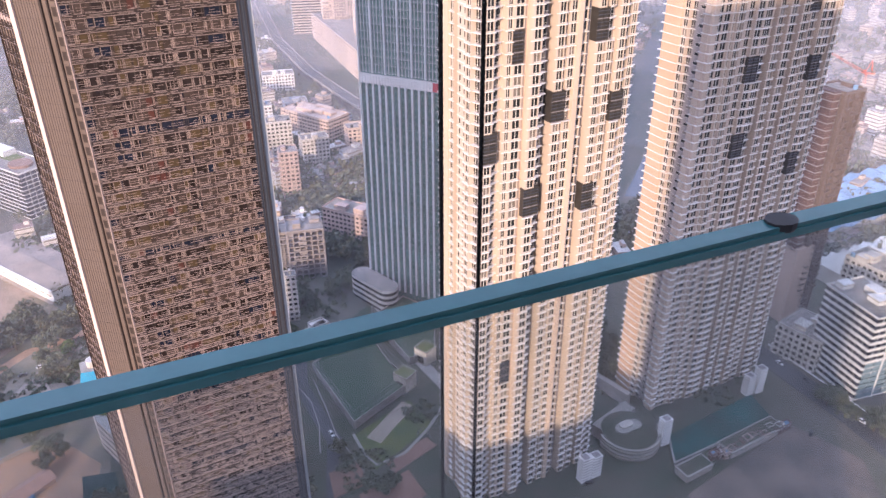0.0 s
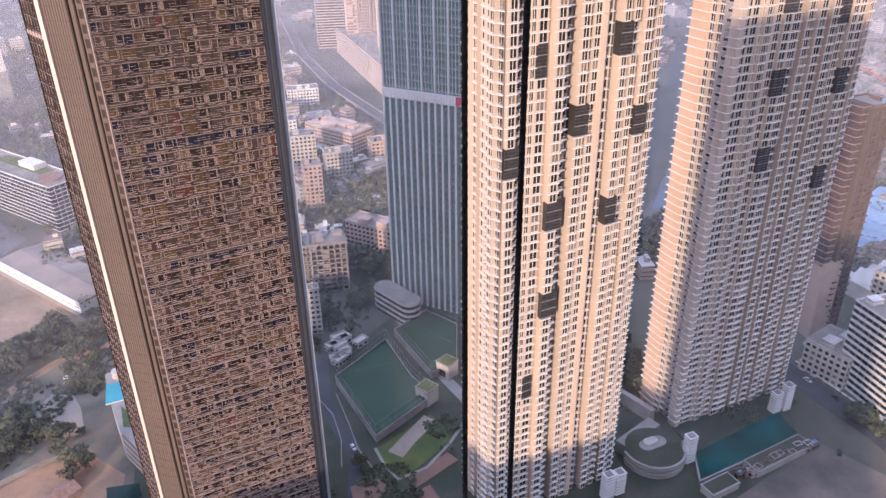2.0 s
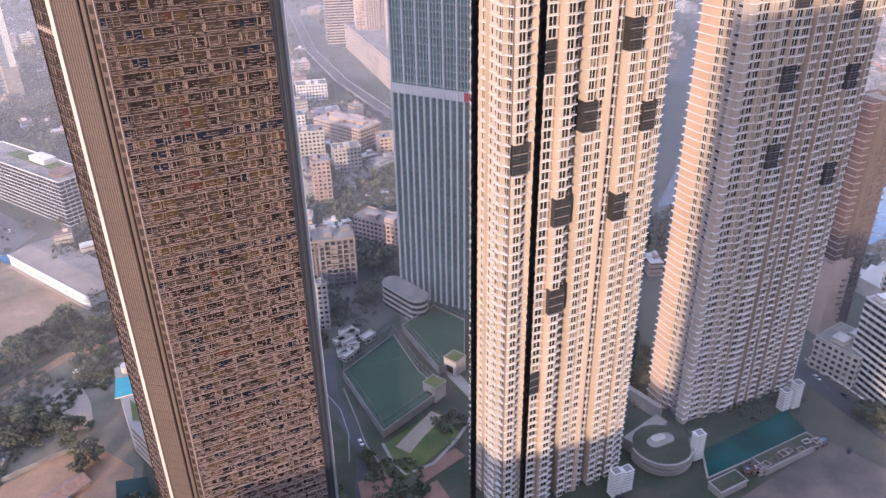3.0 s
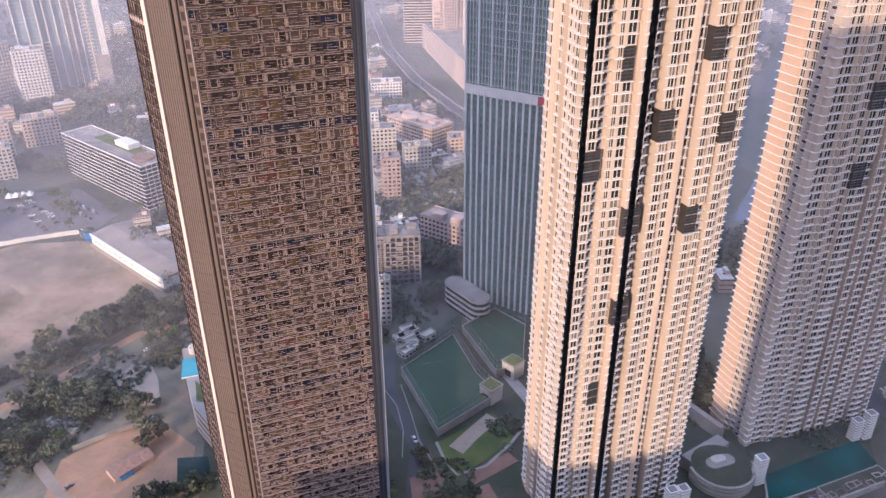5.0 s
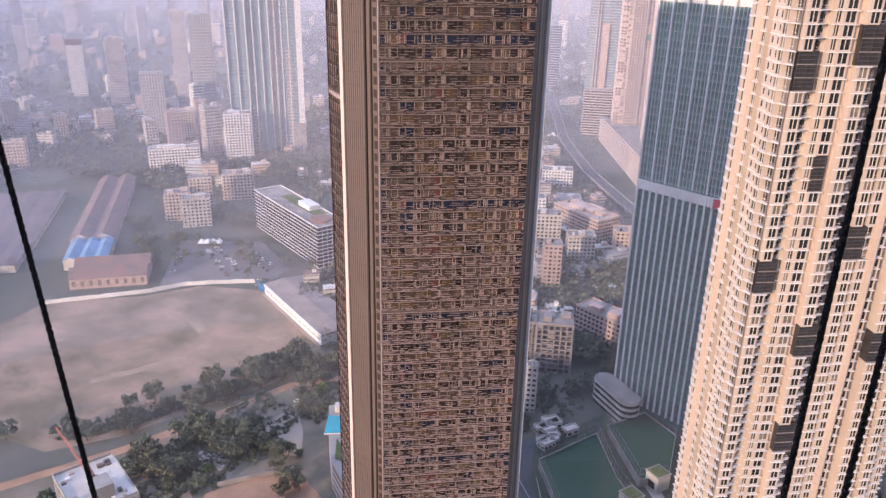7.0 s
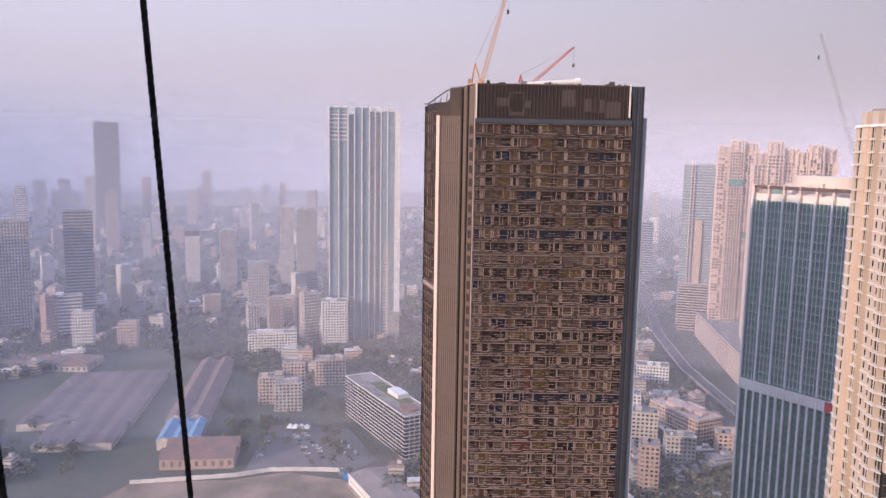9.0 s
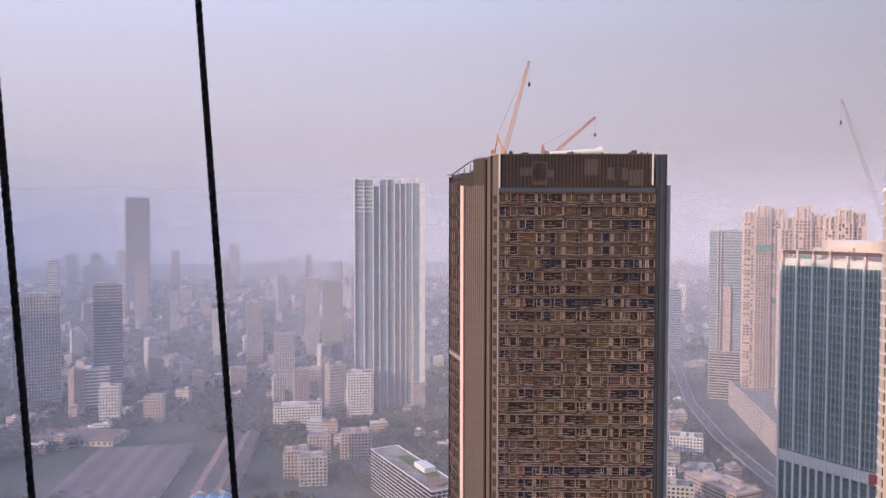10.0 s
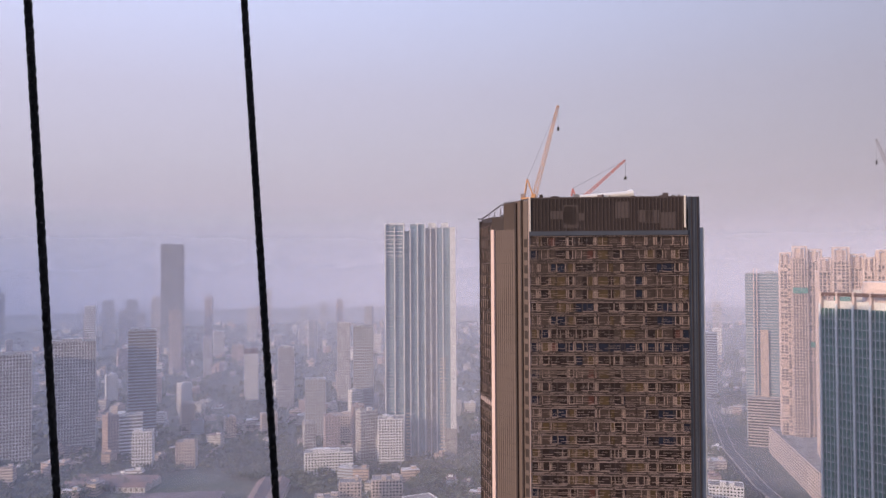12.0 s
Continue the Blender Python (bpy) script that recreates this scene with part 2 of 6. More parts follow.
# ---- mesh building ----
class Solid:
    """Collects boxes, prisms and sheets with their materials, then makes one mesh."""

    def __init__(self):
        self.v, self.f, self.m, self.mats = [], [], [], []

    def slot(self, material):
        if material not in self.mats:
            self.mats.append(material)
        return self.mats.index(material)

    def box(self, x0, x1, y0, y1, z0, z1, material):
        k, s = len(self.v), self.slot(material)
        self.v += [(x0, y0, z0), (x1, y0, z0), (x1, y1, z0), (x0, y1, z0), (x0, y0, z1), (x1, y0, z1), (x1, y1, z1), (x0, y1, z1)]
        for q in ((0, 3, 2, 1), (4, 5, 6, 7), (0, 1, 5, 4), (1, 2, 6, 5), (2, 3, 7, 6), (3, 0, 4, 7)):
            self.f.append(tuple(k + i for i in q))
            self.m.append(s)

    def prism(self, points, z0, z1, material, top=None):
        k, s, n = len(self.v), self.slot(material), len(points)
        self.v += [(x, y, z0) for x, y in points] + [(x, y, z1) for x, y in points]
        for i in range(n):
            j = (i + 1) % n
            self.f.append((k + i, k + j, k + n + j, k + n + i))
            self.m.append(s)
        self.f.append(tuple(k + n + i for i in range(n)))
        self.m.append(self.slot(top) if top else s)
        self.f.append(tuple(k + i for i in reversed(range(n))))
        self.m.append(s)

    def beam(self, a, b, r, material, sides=4):
        a, b = Vector(a), Vector(b)
        d = (b - a).normalized()
        u = d.orthogonal().normalized()
        w = d.cross(u)
        k, s = len(self.v), self.slot(material)
        for p in (a, b):
            for i in range(sides):
                t = 2 * math.pi * (i + 0.5) / sides
                self.v.append(tuple(p + (u * math.cos(t) + w * math.sin(t)) * r))
        for i in range(sides):
            j = (i + 1) % sides
            self.f.append((k + i, k + j, k + sides + j, k + sides + i))
            self.m.append(s)
        self.f.append(tuple(k + i for i in reversed(range(sides))))
        self.f.append(tuple(k + sides + i for i in range(sides)))
        self.m += [s, s]

    def quad(self, pts, material):
        k = len(self.v)
        self.v += [tuple(p) for p in pts]
        self.f.append(tuple(range(k, k + len(pts))))
        self.m.append(self.slot(material))

    def mesh(self, name):
        me = bpy.data.meshes.new(name)
        me.from_pydata(self.v, [], self.f)
        for m in self.mats:
            me.materials.append(m)
        me.polygons.foreach_set("material_index", self.m)
        me.update()
        return me


def thing(name, m, label, category, group="", kind=""):
    ob = new(name)
    ob.matrix_world = m
    return tagged(ob, label, category, group, kind)


def part(name, data, parent, label="", m=None, kind=""):
    """Links a Solid or a mesh as one object under parent, at the local pose m."""
    ob = new(name, data.mesh(name) if isinstance(data, Solid) else data)
    ob.parent = parent
    if m is not None:
        ob.matrix_basis = m
    return tagged(ob, label, kind=kind)


def single(name, solid, label, category, group="", kind="", m=None):
    ob = new(name, solid.mesh(name))
    if m is not None:
        ob.matrix_world = m
    return tagged(ob, label, category, group, kind)


def at(x, y, z=0.0, turn=0.0):
    return pose(x, y, z, 0, 0, turn)


def oriented(points):
    """The same polygon, anticlockwise."""
    a = sum(points[i][0] * points[(i + 1) % len(points)][1] - points[(i + 1) % len(points)][0] * points[i][1] for i in range(len(points)))
    return points if a > 0 else points[::-1]


def sheet(name, points, z, material, label, category="ground", kind="structure"):
    """A thin slab of ground cover, with its own edge, whose top lies at z."""
    s = Solid()
    s.prism(oriented(points), z - 0.3, z, material)
    return single(name, s, label, category, kind=kind)


def ribbon(name, line, width, z, material, label, category="road"):
    """A road along a line of points."""
    s = Solid()
    left, right = [], []
    for i, p in enumerate(line):
        a, b = line[max(0, i - 1)], line[min(len(line) - 1, i + 1)]
        d = Vector((b[0] - a[0], b[1] - a[1])).normalized()
        left.append((p[0] - d.y * width / 2, p[1] + d.x * width / 2))
        right.append((p[0] + d.y * width / 2, p[1] - d.x * width / 2))
    for i in range(len(line) - 1):
        s.prism([right[i], right[i + 1], left[i + 1], left[i]], z - 0.25, z, material)
    return single(name, s, label, category, kind="structure")


# ---- ground ----
g = Solid()
g.quad([(-4700, -2500, 0), (4700, -2500, 0), (4700, 4800, 0), (-4700, 4800, 0)], GROUND)
single("ground", g, "dusty city ground with bare earth and scrub reaching the horizon", "ground", kind="structure")

sheet("field", [(-436, 268), (-372, 222), (-300, 222), (-276, 246), (-232, 322), (-222, 366), (-308, 430), (-358, 418), (-384, 386), (-440, 350)], 0.10, FIELD, "open field of dry trampled grass with bare patches", "field")
sheet("parking_lot", [(-384, 400), (-434, 488), (-370, 514), (-314, 472), (-316, 444), (-352, 424)], 0.12, TARMAC_DUSTY, "dusty grey tarmac parking lot with scattered cars", "parking lot")
# scrub ground, paler than its surroundings to stand for near haze
sheet("scrub_ground", [(-300, 185), (-266, 236), (-241, 282), (-221, 324), (-190, 350), (-168, 305), (-132, 205), (-170, 110), (-270, 110)], 0.07, SCRUB, "scrub earth under the trees, paled for the haze", "ground")
sheet("yard", [(-206, 228), (-180, 262), (-150, 244), (-140, 205), (-196, 190)], 0.11, SOIL, "orange bare earth yard with a low hut", "yard")
sheet("clearing", [(-203, 263), (-212, 289), (-208, 310), (-190, 288), (-180, 270)], 0.11, BARE, "pale bare earth clearing among trees", "clearing")
sheet("wasteland", [(100, 226), (150, 262), (158, 270), (182, 246), (176, 200), (110, 196)], 0.12, WASTE, "brown bare earth building plot", "building plot")
sheet("garden_ground", [(-90, 215), (-92, 300), (-62, 345), (-30, 392), (92, 330), (160, 330), (150, 262), (100, 225), (40, 190)], 0.06, GARDEN, "dark planted garden ground around the towers", "garden")
ribbon("dirt_track", [(-300, 190), (-266, 238), (-241, 283), (-221, 325), (-190, 350)], 6, 0.14, SOIL, "dirt track along the field edge")
ribbon("field_track", [(-330, 282), (-316, 300), (-303, 320), (-296, 340), (-300, 352), (-326, 368)], 6, 0.15, FIELD_PALE, "pale trodden track across the dry field")
ribbon("lane", [(-178, 150), (-188, 204), (-211, 221), (-239, 242)], 5, 0.13, BARE, "pale unpaved lane beside the yard")
ribbon("main_road", [(-330, 1330), (-240, 1060), (-172, 890), (-112, 775), (-62, 690), (-10, 610), (60, 520)], 20, 0.15, ASPHALT, "dark asphalt main road curving between blocks")
ribbon("side_road", [(118, 360), (165, 324), (190, 272), (215, 205)], 13, 0.15, ASPHALT, "asphalt street beside the tower podium")
ribbon("garden_drive", [(-78, 330), (-72, 298), (-60, 275), (-50, 258), (-46, 225)], 7, 0.16, ASPHALT, "curving dark drive through the tower garden")
ribbon("court_lane", [(-40, 372), (-14, 318), (0, 296)], 6, 0.16, PAVING, "paved lane between two ball courts", "path")
sheet("creek", [(135, 520), (185, 640), (230, 820), (330, 1100), (520, 1100), (330, 700), (220, 520)], 0.10, WATER, "hazy blue-grey creek water", "water")

for pts in ([(-74, 297), (-65, 285), (-58.5, 268), (-55.5, 250)], [(-66, 301), (-56.5, 279), (-50, 262), (-33, 236)]):
    ribbon("drive_kerb", pts, 0.45, 0.26, CONCRETE, "pale kerb line beside the garden drive", "kerb")

# pale sheet added so the ground here looks as bright as the haze
sheet("mudflat", [(232, 430), (335, 700), (530, 1100), (1200, 1100), (900, 430)], 0.08, BARE, "pale ground beside the creek, brightened for the haze", "mudflat")

# flyover deck with parapets and piers
fly = thing("flyover", at(0, 0), "concrete flyover with pale parapets above the road", "flyover", kind="structure")
fl_line = [(-296, 1240), (-214, 980), (-152, 838), (-98, 742), (-48, 660), (10, 585)]
deck = Solid()
for (xa, ya), (xb, yb) in zip(fl_line, fl_line[1:]):
    d = Vector((xb - xa, yb - ya)).normalized()
    nx, ny = d.y, -d.x
    for o0, o1, z0, z1, mt in ((-6, 6, 7.0, 8.2, ASPHALT), (-6.4, -6, 7.0, 9.3, CONCRETE), (6, 6.4, 7.0, 9.3, CONCRETE)):
        deck.prism(oriented([(xa + nx * o0, ya + ny * o0), (xb + nx * o0, yb + ny * o0), (xb + nx * o1, yb + ny * o1), (xa + nx * o1, ya + ny * o1)]), z0, z1, mt)
part("deck", deck, fly)
pier_mesh = Solid()
pier_mesh.box(-1.2, 1.2, -1.2, 1.2, 0, 7, CONCRETE)
pier_mesh.box(-4, 4, -1.2, 1.2, 5.8, 7, CONCRETE)
pier_mesh = pier_mesh.mesh("pier")
for (xa, ya), (xb, yb) in zip(fl_line, fl_line[1:]):
    for k in range(4):
        t = (k + 0.5) / 4
        part("pier", pier_mesh, fly, m=at(xa + (xb - xa) * t, ya + (yb - ya) * t, 0, math.degrees(math.atan2(yb - ya, xb - xa)) - 90))


# ---- brown tower ----
BT = 29.0


WINDOW_SETS = (
    ((0.02, 0.25), (0.28, 0.33), (0.36, 0.41), (0.45, 0.70), (0.73, 0.78), (0.81, 0.98)),
    ((0.02, 0.16), (0.19, 0.40), (0.45, 0.49), (0.52, 0.56), (0.60, 0.96)),
    ((0.03, 0.36), (0.40, 0.45), (0.48, 0.64), (0.67, 0.72), (0.75, 0.97)))


def brown_storey(width, seed, hgt=3.7, narrow=False):
    """One storey of the brown facade: framed windows, spandrel, stepped rails and ledges. x along the face, -y outwards."""
    rnd = random.Random(seed)
    s = Solid()
    s.box(0, width, 0.12, 0.5, 0, 0.85, BROWN_DARK)
    s.box(0, width, 0.44, 0.5, 0.85, hgt - 0.45, BROWN_DARK)
    s.box(0, width, 0.05, 0.5, hgt - 0.45, hgt, BROWN_DARK)
    n = max(2, round(width / (3.6 if narrow else 7.33)))
    mod = width / n
    r = rnd.random()
    for i in range(n):
        for f0, f1 in WINDOW_SETS[(i * 2 + i // 3) % 3]:
            a, b = (i + f0) * mod, (i + f1) * mod
            if rnd.random() < 0.55:
                r = rnd.random()
            pane = GLASS_BROWN if r < 0.34 else CURTAIN_BEIGE if r < 0.62 else CURTAIN_GOLD if r < 0.86 else GLASS_BLUE if r < 0.975 else CURTAIN_RED
            if narrow and r > 0.45:
                pane = CURTAIN_GOLD
            if seed % 11 == 7 and r < 0.8:
                pane = GLASS_BLUE
            s.box(a, b, 0.38, 0.44, 0.85, hgt - 0.45, pane)
            wide = b - a > 0.8
            if rnd.random() < (0.34 if wide else 0.6):
                s.box(a - 0.05, a + 0.05, 0.14, 0.38, 0.98, hgt - 0.5, TAN_RAIL)
                s.box(b - 0.05, b + 0.05, 0.14, 0.38, 0.98, hgt - 0.5, TAN_RAIL)
            if wide and rnd.random() < 0.5:
                s.box(a - 0.05, b + 0.05, 0.02, 0.38, 0.90, 0.98, TAN_RAIL)
            if wide and rnd.random() < 0.15:
                x = a + (b - a) * rnd.choice((0.35, 0.5, 0.65))
                s.box(x - 0.04, x + 0.04, 0.2, 0.38, 0.98, hgt - 0.5, TAN_RAIL)
    # rails and ledges in staggered runs: height, thickness, reach, shortest and longest run, gap
    runs = ((hgt - 0.22, 0.06, 0.30, 6, 20, 0.5), (2.45, 0.05, 0.08, 1.2, 3.5, 2.6), (1.80, 0.05, 0.14, 1.6, 5.0, 1.4),
            (1.15, 0.05, 0.14, 1.5, 4.0, 1.8), (0.50, 0.06, 0.22, 2.0, 6.5, 0.8), (0.08, 0.05, 0.12, 1.2, 4.5, 2.6))
    if narrow:
        runs = ((hgt - 0.22, 0.06, 0.22, 3, 9, 0.6), (0.50, 0.05, 0.12, 1.0, 2.5, 2.0))
    for z, thick, reach, lo, hi, gap in runs:
        x = rnd.uniform(-1, 1)
        while x < width:
            e = x + rnd.uniform(lo, hi)
            a, b, dz = max(0, x), min(width, e), rnd.choice((-0.10, 0, 0.09)) if lo < 6 else 0
            if b - a > 0.3:
                s.box(a, b, -reach, 0.06, z + dz, z + dz + thick, TAN_RAIL)
            x = e + rnd.uniform(0.3, 1.7) * gap
    return s.mesh("storey")


brown = thing("brown_skyscraper", at(-95.6, 192.6, 0, BT), "very tall brown glass skyscraper with railed storeys", "skyscraper")
NB, HB = 67, 3.7
# local plan: x along the front, y to the back; the front is y = 0
c_, s_ = math.cos(radians(-BT)), math.sin(radians(-BT))


def to_brown(x, y):
    dx, dy = x + 95.6, y - 192.6
    return (dx * c_ - dy * s_, dx * s_ + dy * c_)


pl1 = to_brown(-109.9, 196.7)
pl0 = to_brown(-119.9, 206.9)
body = Solid()
body.prism(oriented([(0, 0.55), (44, 0.55), (44, 44), (4, 48), (pl0[0] + 1, pl0[1] + 26), (pl0[0] + 0.6, pl0[1] + 0.5), (pl1[0] + 0.5, pl1[1] + 0.6)]), 0, 249.5, BROWN_DARK, ROOF_GREY)
part("core", body, brown)
storeys = [brown_storey(44, k) for k in range(14)]
rb = random.Random(5)
for k in range(NB):
    part("storey", storeys[7 if k in (35, 58) else rb.randrange(14)], brown, m=at(0, 0, k * HB))
# louvred plant bands
for z in (36 * HB - 1.0, 57 * HB - 1.6):
    band = Solid()
    for i in range(4):
        band.box(0, 44, -0.16 - 0.02 * (i % 2), 0.1, z + i * 0.55, z + i * 0.55 + 0.18, BROWN_PANEL)
    part("louvre_band", band, brown)
# crown screen
crown = Solid()
crown.box(0.3, 43.4, 0.5, 0.9, 248.6, 258.6, BROWN_DARK)
crown.box(0, 43.8, -0.1, 0.5, 248.0, 249.2, SLATE)
for i in range(44):
    crown.box(0.4 + i, 0.52 + i, 0.28, 0.5, 249.2, 258.3 + (i % 3) * 0.12, BROWN)
for i in range(9):
    rr = random.Random(i)
    a = rr.uniform(1, 38)
    crown.box(a, a + rr.uniform(2, 4.5), 0.40, 0.5, 249.6 + rr.uniform(0, 4), 254 + rr.uniform(0, 3.6), BROWN)
crown.box(0, 43.6, 0.3, 1.0, 258.4, 258.8, BROWN)
crown.box(0, 0.35, -0.05, 0.5, 249, 258.9, FRAME_WHITE)
crown.box(42.9, 43.25, -0.05, 0.5, 250, 258.9, FRAME_WHITE)
crown.prism([(1, 2), (43, 2), (43, 42), (5, 44), (-8, 30), (-6, 8)], 249.5, 255.5, BROWN_DARK, ROOF_GREY)
rr = random.Random(19)
for i in range(70):
    a, b = rr.uniform(0.5, 42), rr.uniform(1.5, 12)
    crown.box(a, a + rr.uniform(0.15, 1.8), b, b + rr.uniform(0.15, 1.2), 255.4, 257.6 + rr.uniform(0, 2.4), rr.choice((BROWN, STEEL, BROWN_DARK, CRANE_GREY)))
part("crown", crown, brown, "open metal screen round the roof plant")
# corner pilaster and outer fin on the far corner
pil = Solid()
pil.box(44, 47.2, 0.6, 4, 0, 258.6, SLATE)
pil = part("pilaster", pil, brown, "dark slate corner pilaster")
for i in range(4):
    rib = Solid()
    rib.box(44.1 + i * 0.8, 44.3 + i * 0.8, 0.35, 0.6, 0, 258.5, BROWN_DARK if i % 2 else SLATE)
    part("rib", rib, pil)
fin2 = Solid()
fin2.box(47.2, 48.6, 1.6, 3.2, 0, 250, BLUE_GREY)
fin2.box(47.2, 47.4, 1.2, 1.6, 0, 250, BROWN_DARK)
part("outer_fin", fin2, brown, "thin blue-grey outer fin")


def facet(a, b):
    """Pose on the line from a to b with x along it and -y outwards, and its length."""
    d = Vector((b[0] - a[0], b[1] - a[1]))
    return at(a[0], a[1], 0, math.degrees(math.atan2(d.y, d.x))), d.length


# chamfer: plain vertical panels, then a strip with service slots
mf, lf = facet(pl1, (0, 0))
panels = Solid()
panels.box(1.2, lf - 5.6, 0.1, 0.6, 0, 250, BROWN_PANEL)
n_rib = 9
for i in range(n_rib):
    xx = 1.4 + i * (lf - 7.4) / n_rib
    panels.box(xx, xx + 0.10, 0.0, 0.1, 0, 250, BROWN)
for k in range(NB):
    panels.box(1.2, lf - 5.6, 0.05, 0.1, k * HB + 3.4, k * HB + 3.5, BROWN)
panels.box(lf * 0.32, lf - 5.6, 0.15, 0.6, 250, 257.6, BROWN_PANEL)
for i in range(12):
    xx = lf * 0.32 + i * (lf * 0.68 - 5.7) / 11
    panels.box(xx, xx + 0.10, 0.0, 0.15, 250, 258.0 + 0.3 * (i % 2), BROWN)
part("chamfer_cladding", panels, brown, "ribbed plain brown panel wall", mf)
strip = Solid()
strip.box(lf - 5.6, lf, 0.4, 0.7, 0, 258, BROWN_PANEL)
strip.box(lf - 0.24, lf, -0.2, 0.4, 0, 258.6, TAN_RAIL)
strip.box(lf - 0.9, lf - 0.24, 0.1, 0.4, 0, 258.6, BROWN)
strip.box(lf - 3.4, lf - 2.9, -0.05, 0.4, 0, 258.4, BROWN_DARK)
strip.box(lf - 5.6, lf - 5.0, -0.2, 0.4, 0, 257.6, BROWN_DARK)
for k in range(NB):
    strip.box(lf - 2.4, lf - 0.9, 0.3, 0.4, k * HB + 0.6, k * HB + 2.9, BROWN_DARK)
    strip.box(lf - 2.6, lf - 0.9, 0.2, 0.4, k * HB + 3.2, k * HB + 3.34, BROWN_PANEL)
part("service_strip", strip, brown, "", mf)
fin = Solid()
fin.box(-0.1, 1.2, -0.5, 0.6, 0, 250.2, TAN_FIN)
part("white_fin", fin, brown, "pale pink full-height fin", mf)
mg, lg = facet(pl0, pl1)
gold = [brown_storey(lg - 1.0, 40 + k, HB, True) for k in range(5)]
for k in range(NB + 1):
    part("side_storey", gold[rb.randrange(5)], brown, m=mg @ at(0.5, 0, k * HB))
edge = Solid()
edge.box(0, 0.5, -0.3, 0.6, 0, 253.5, BROWN_DARK)
for i in range(1, 6):
    edge.box(i * lg / 6, i * lg / 6 + 0.3, -0.25, 0.1, 0, 252.5, BROWN)
edge.box(0, lg, -0.2, 0.5, 198, 199.2, TAN_RAIL)
part("side_mullions", edge, brown, "", mg)
# broken chamfered roof edge above the side facet
cr = Solid()
a0, a1 = (pl0[0] + 0.5, pl0[1] + 0.5), (pl1[0], pl1[1] + 0.5)
for i in range(9):
    t = i / 8
    p = (a0[0] + (0.5 - a0[0]) * t, a0[1] + (0.6 - a0[1]) * t)
    cr.beam((p[0], p[1], 250), (p[0] + 0.6, p[1] + 0.6, 254.5 + 4 * min(1, t * 1.6)), 0.14, BROWN)
cr.beam((a0[0], a0[1], 254.2), (a0[0] + 6, a0[1] - 1.5, 258.4), 0.2, BROWN)
cr.beam((a0[0] + 6, a0[1] - 1.5, 258.4), (0.5, 0.6, 258.6), 0.2, BROWN)
cr.beam((a0[0] - 1.2, a0[1], 254.4), (a0[0] + 3, a0[1], 254.0), 0.22, STEEL)
cr.prism(oriented([a0, a1, (0.5, 0.7), (2, 10), (a0[0] + 4, a0[1] + 10)]), 250, 254, BROWN_DARK, ROOF_GREY)
part("roof_edge", cr, brown, "unfinished slanted roof edge framing")


# ---- cranes ----
def lattice(s, a, b, w, material, bays):
    """A square lattice boom from a to b."""
    a, b = Vector(a), Vector(b)
    d = (b - a).normalized()
    u = d.cross(Vector((0.3, 1, 0.1))).normalized()
    v = d.cross(u)
    cor = [(u * i + v * j) * (w / 2) for i, j in ((-1, -1), (1, -1), (1, 1), (-1, 1))]
    for c in cor:
        s.beam(a + c, b + c * 0.5, 0.042 * max(1.4, w), material)
    for k in range(bays):
        p, q = a + (b - a) * (k / bays), a + (b - a) * ((k + 1) / bays)
        t0, t1 = 1 - 0.5 * k / bays, 1 - 0.5 * (k + 1) / bays
        for i in range(4):
            s.beam(p + cor[i] * t0, q + cor[(i + 1) % 4] * t1, 0.04, material)


def crane(m, tip, paint, label, scale=1.0):
    """A luffing crane: mast, cab deck, counter-jib, A-frame, boom and hook."""
    c = thing("luffing_crane", m, label, "crane", "rooftop cranes")
    mast = Solid()
    lattice(mast, (0, 0, -1.5), (0, 0, 4.5 * scale), 1.6 * scale, paint, 4)
    part("mast", mast, c)
    deck_ = Solid()
    deck_.box(-4.2 * scale, 1.6 * scale, -1.1 * scale, 1.1 * scale, 4.5 * scale, 5.2 * scale, paint)
    deck_.box(-4.2 * scale, -2.4 * scale, -1.2 * scale, 1.2 * scale, 5.2 * scale, 6.8 * scale, CRANE_GREY)
    part("machine_deck", deck_, c)
    cab = Solid()
    cab.box(0.2 * scale, 1.8 * scale, -2.2 * scale, -1.1 * scale, 4.4 * scale, 6.4 * scale, paint)
    cab.box(1.8 * scale, 1.84 * scale, -2.1 * scale, -1.2 * scale, 5.1 * scale, 6.2 * scale, GLASS_DARK)
    part("cab", cab, c)
    af = Solid()
    af.beam((-2.8 * scale, -0.8, 5.2 * scale), (-1.6 * scale, 0, 13 * scale), 0.2, paint)
    af.beam((-2.8 * scale, 0.8, 5.2 * scale), (-1.6 * scale, 0, 13 * scale), 0.2, paint)
    af.beam((1.0 * scale, 0, 5.2 * scale), (-1.6 * scale, 0, 13 * scale), 0.2, paint)
    part("a_frame", af, c)
    boom = Solid()
    lattice(boom, (1.2 * scale, 0, 5.2 * scale), tip, 1.5 * scale, paint, 16)
    part("boom", boom, c)
    rope = Solid()
    rope.beam((-1.6 * scale, 0, 13 * scale), tip, 0.05, STEEL)
    rope.beam(tip, (tip[0], tip[1], tip[2] - 9 * scale), 0.05, STEEL)
    rope.box(tip[0] - 0.3, tip[0] + 0.3, tip[1] - 0.3, tip[1] + 0.3, tip[2] - 10.6 * scale, tip[2] - 9 * scale, RUBBER)
    part("hoist_rope", rope, c)
    return c


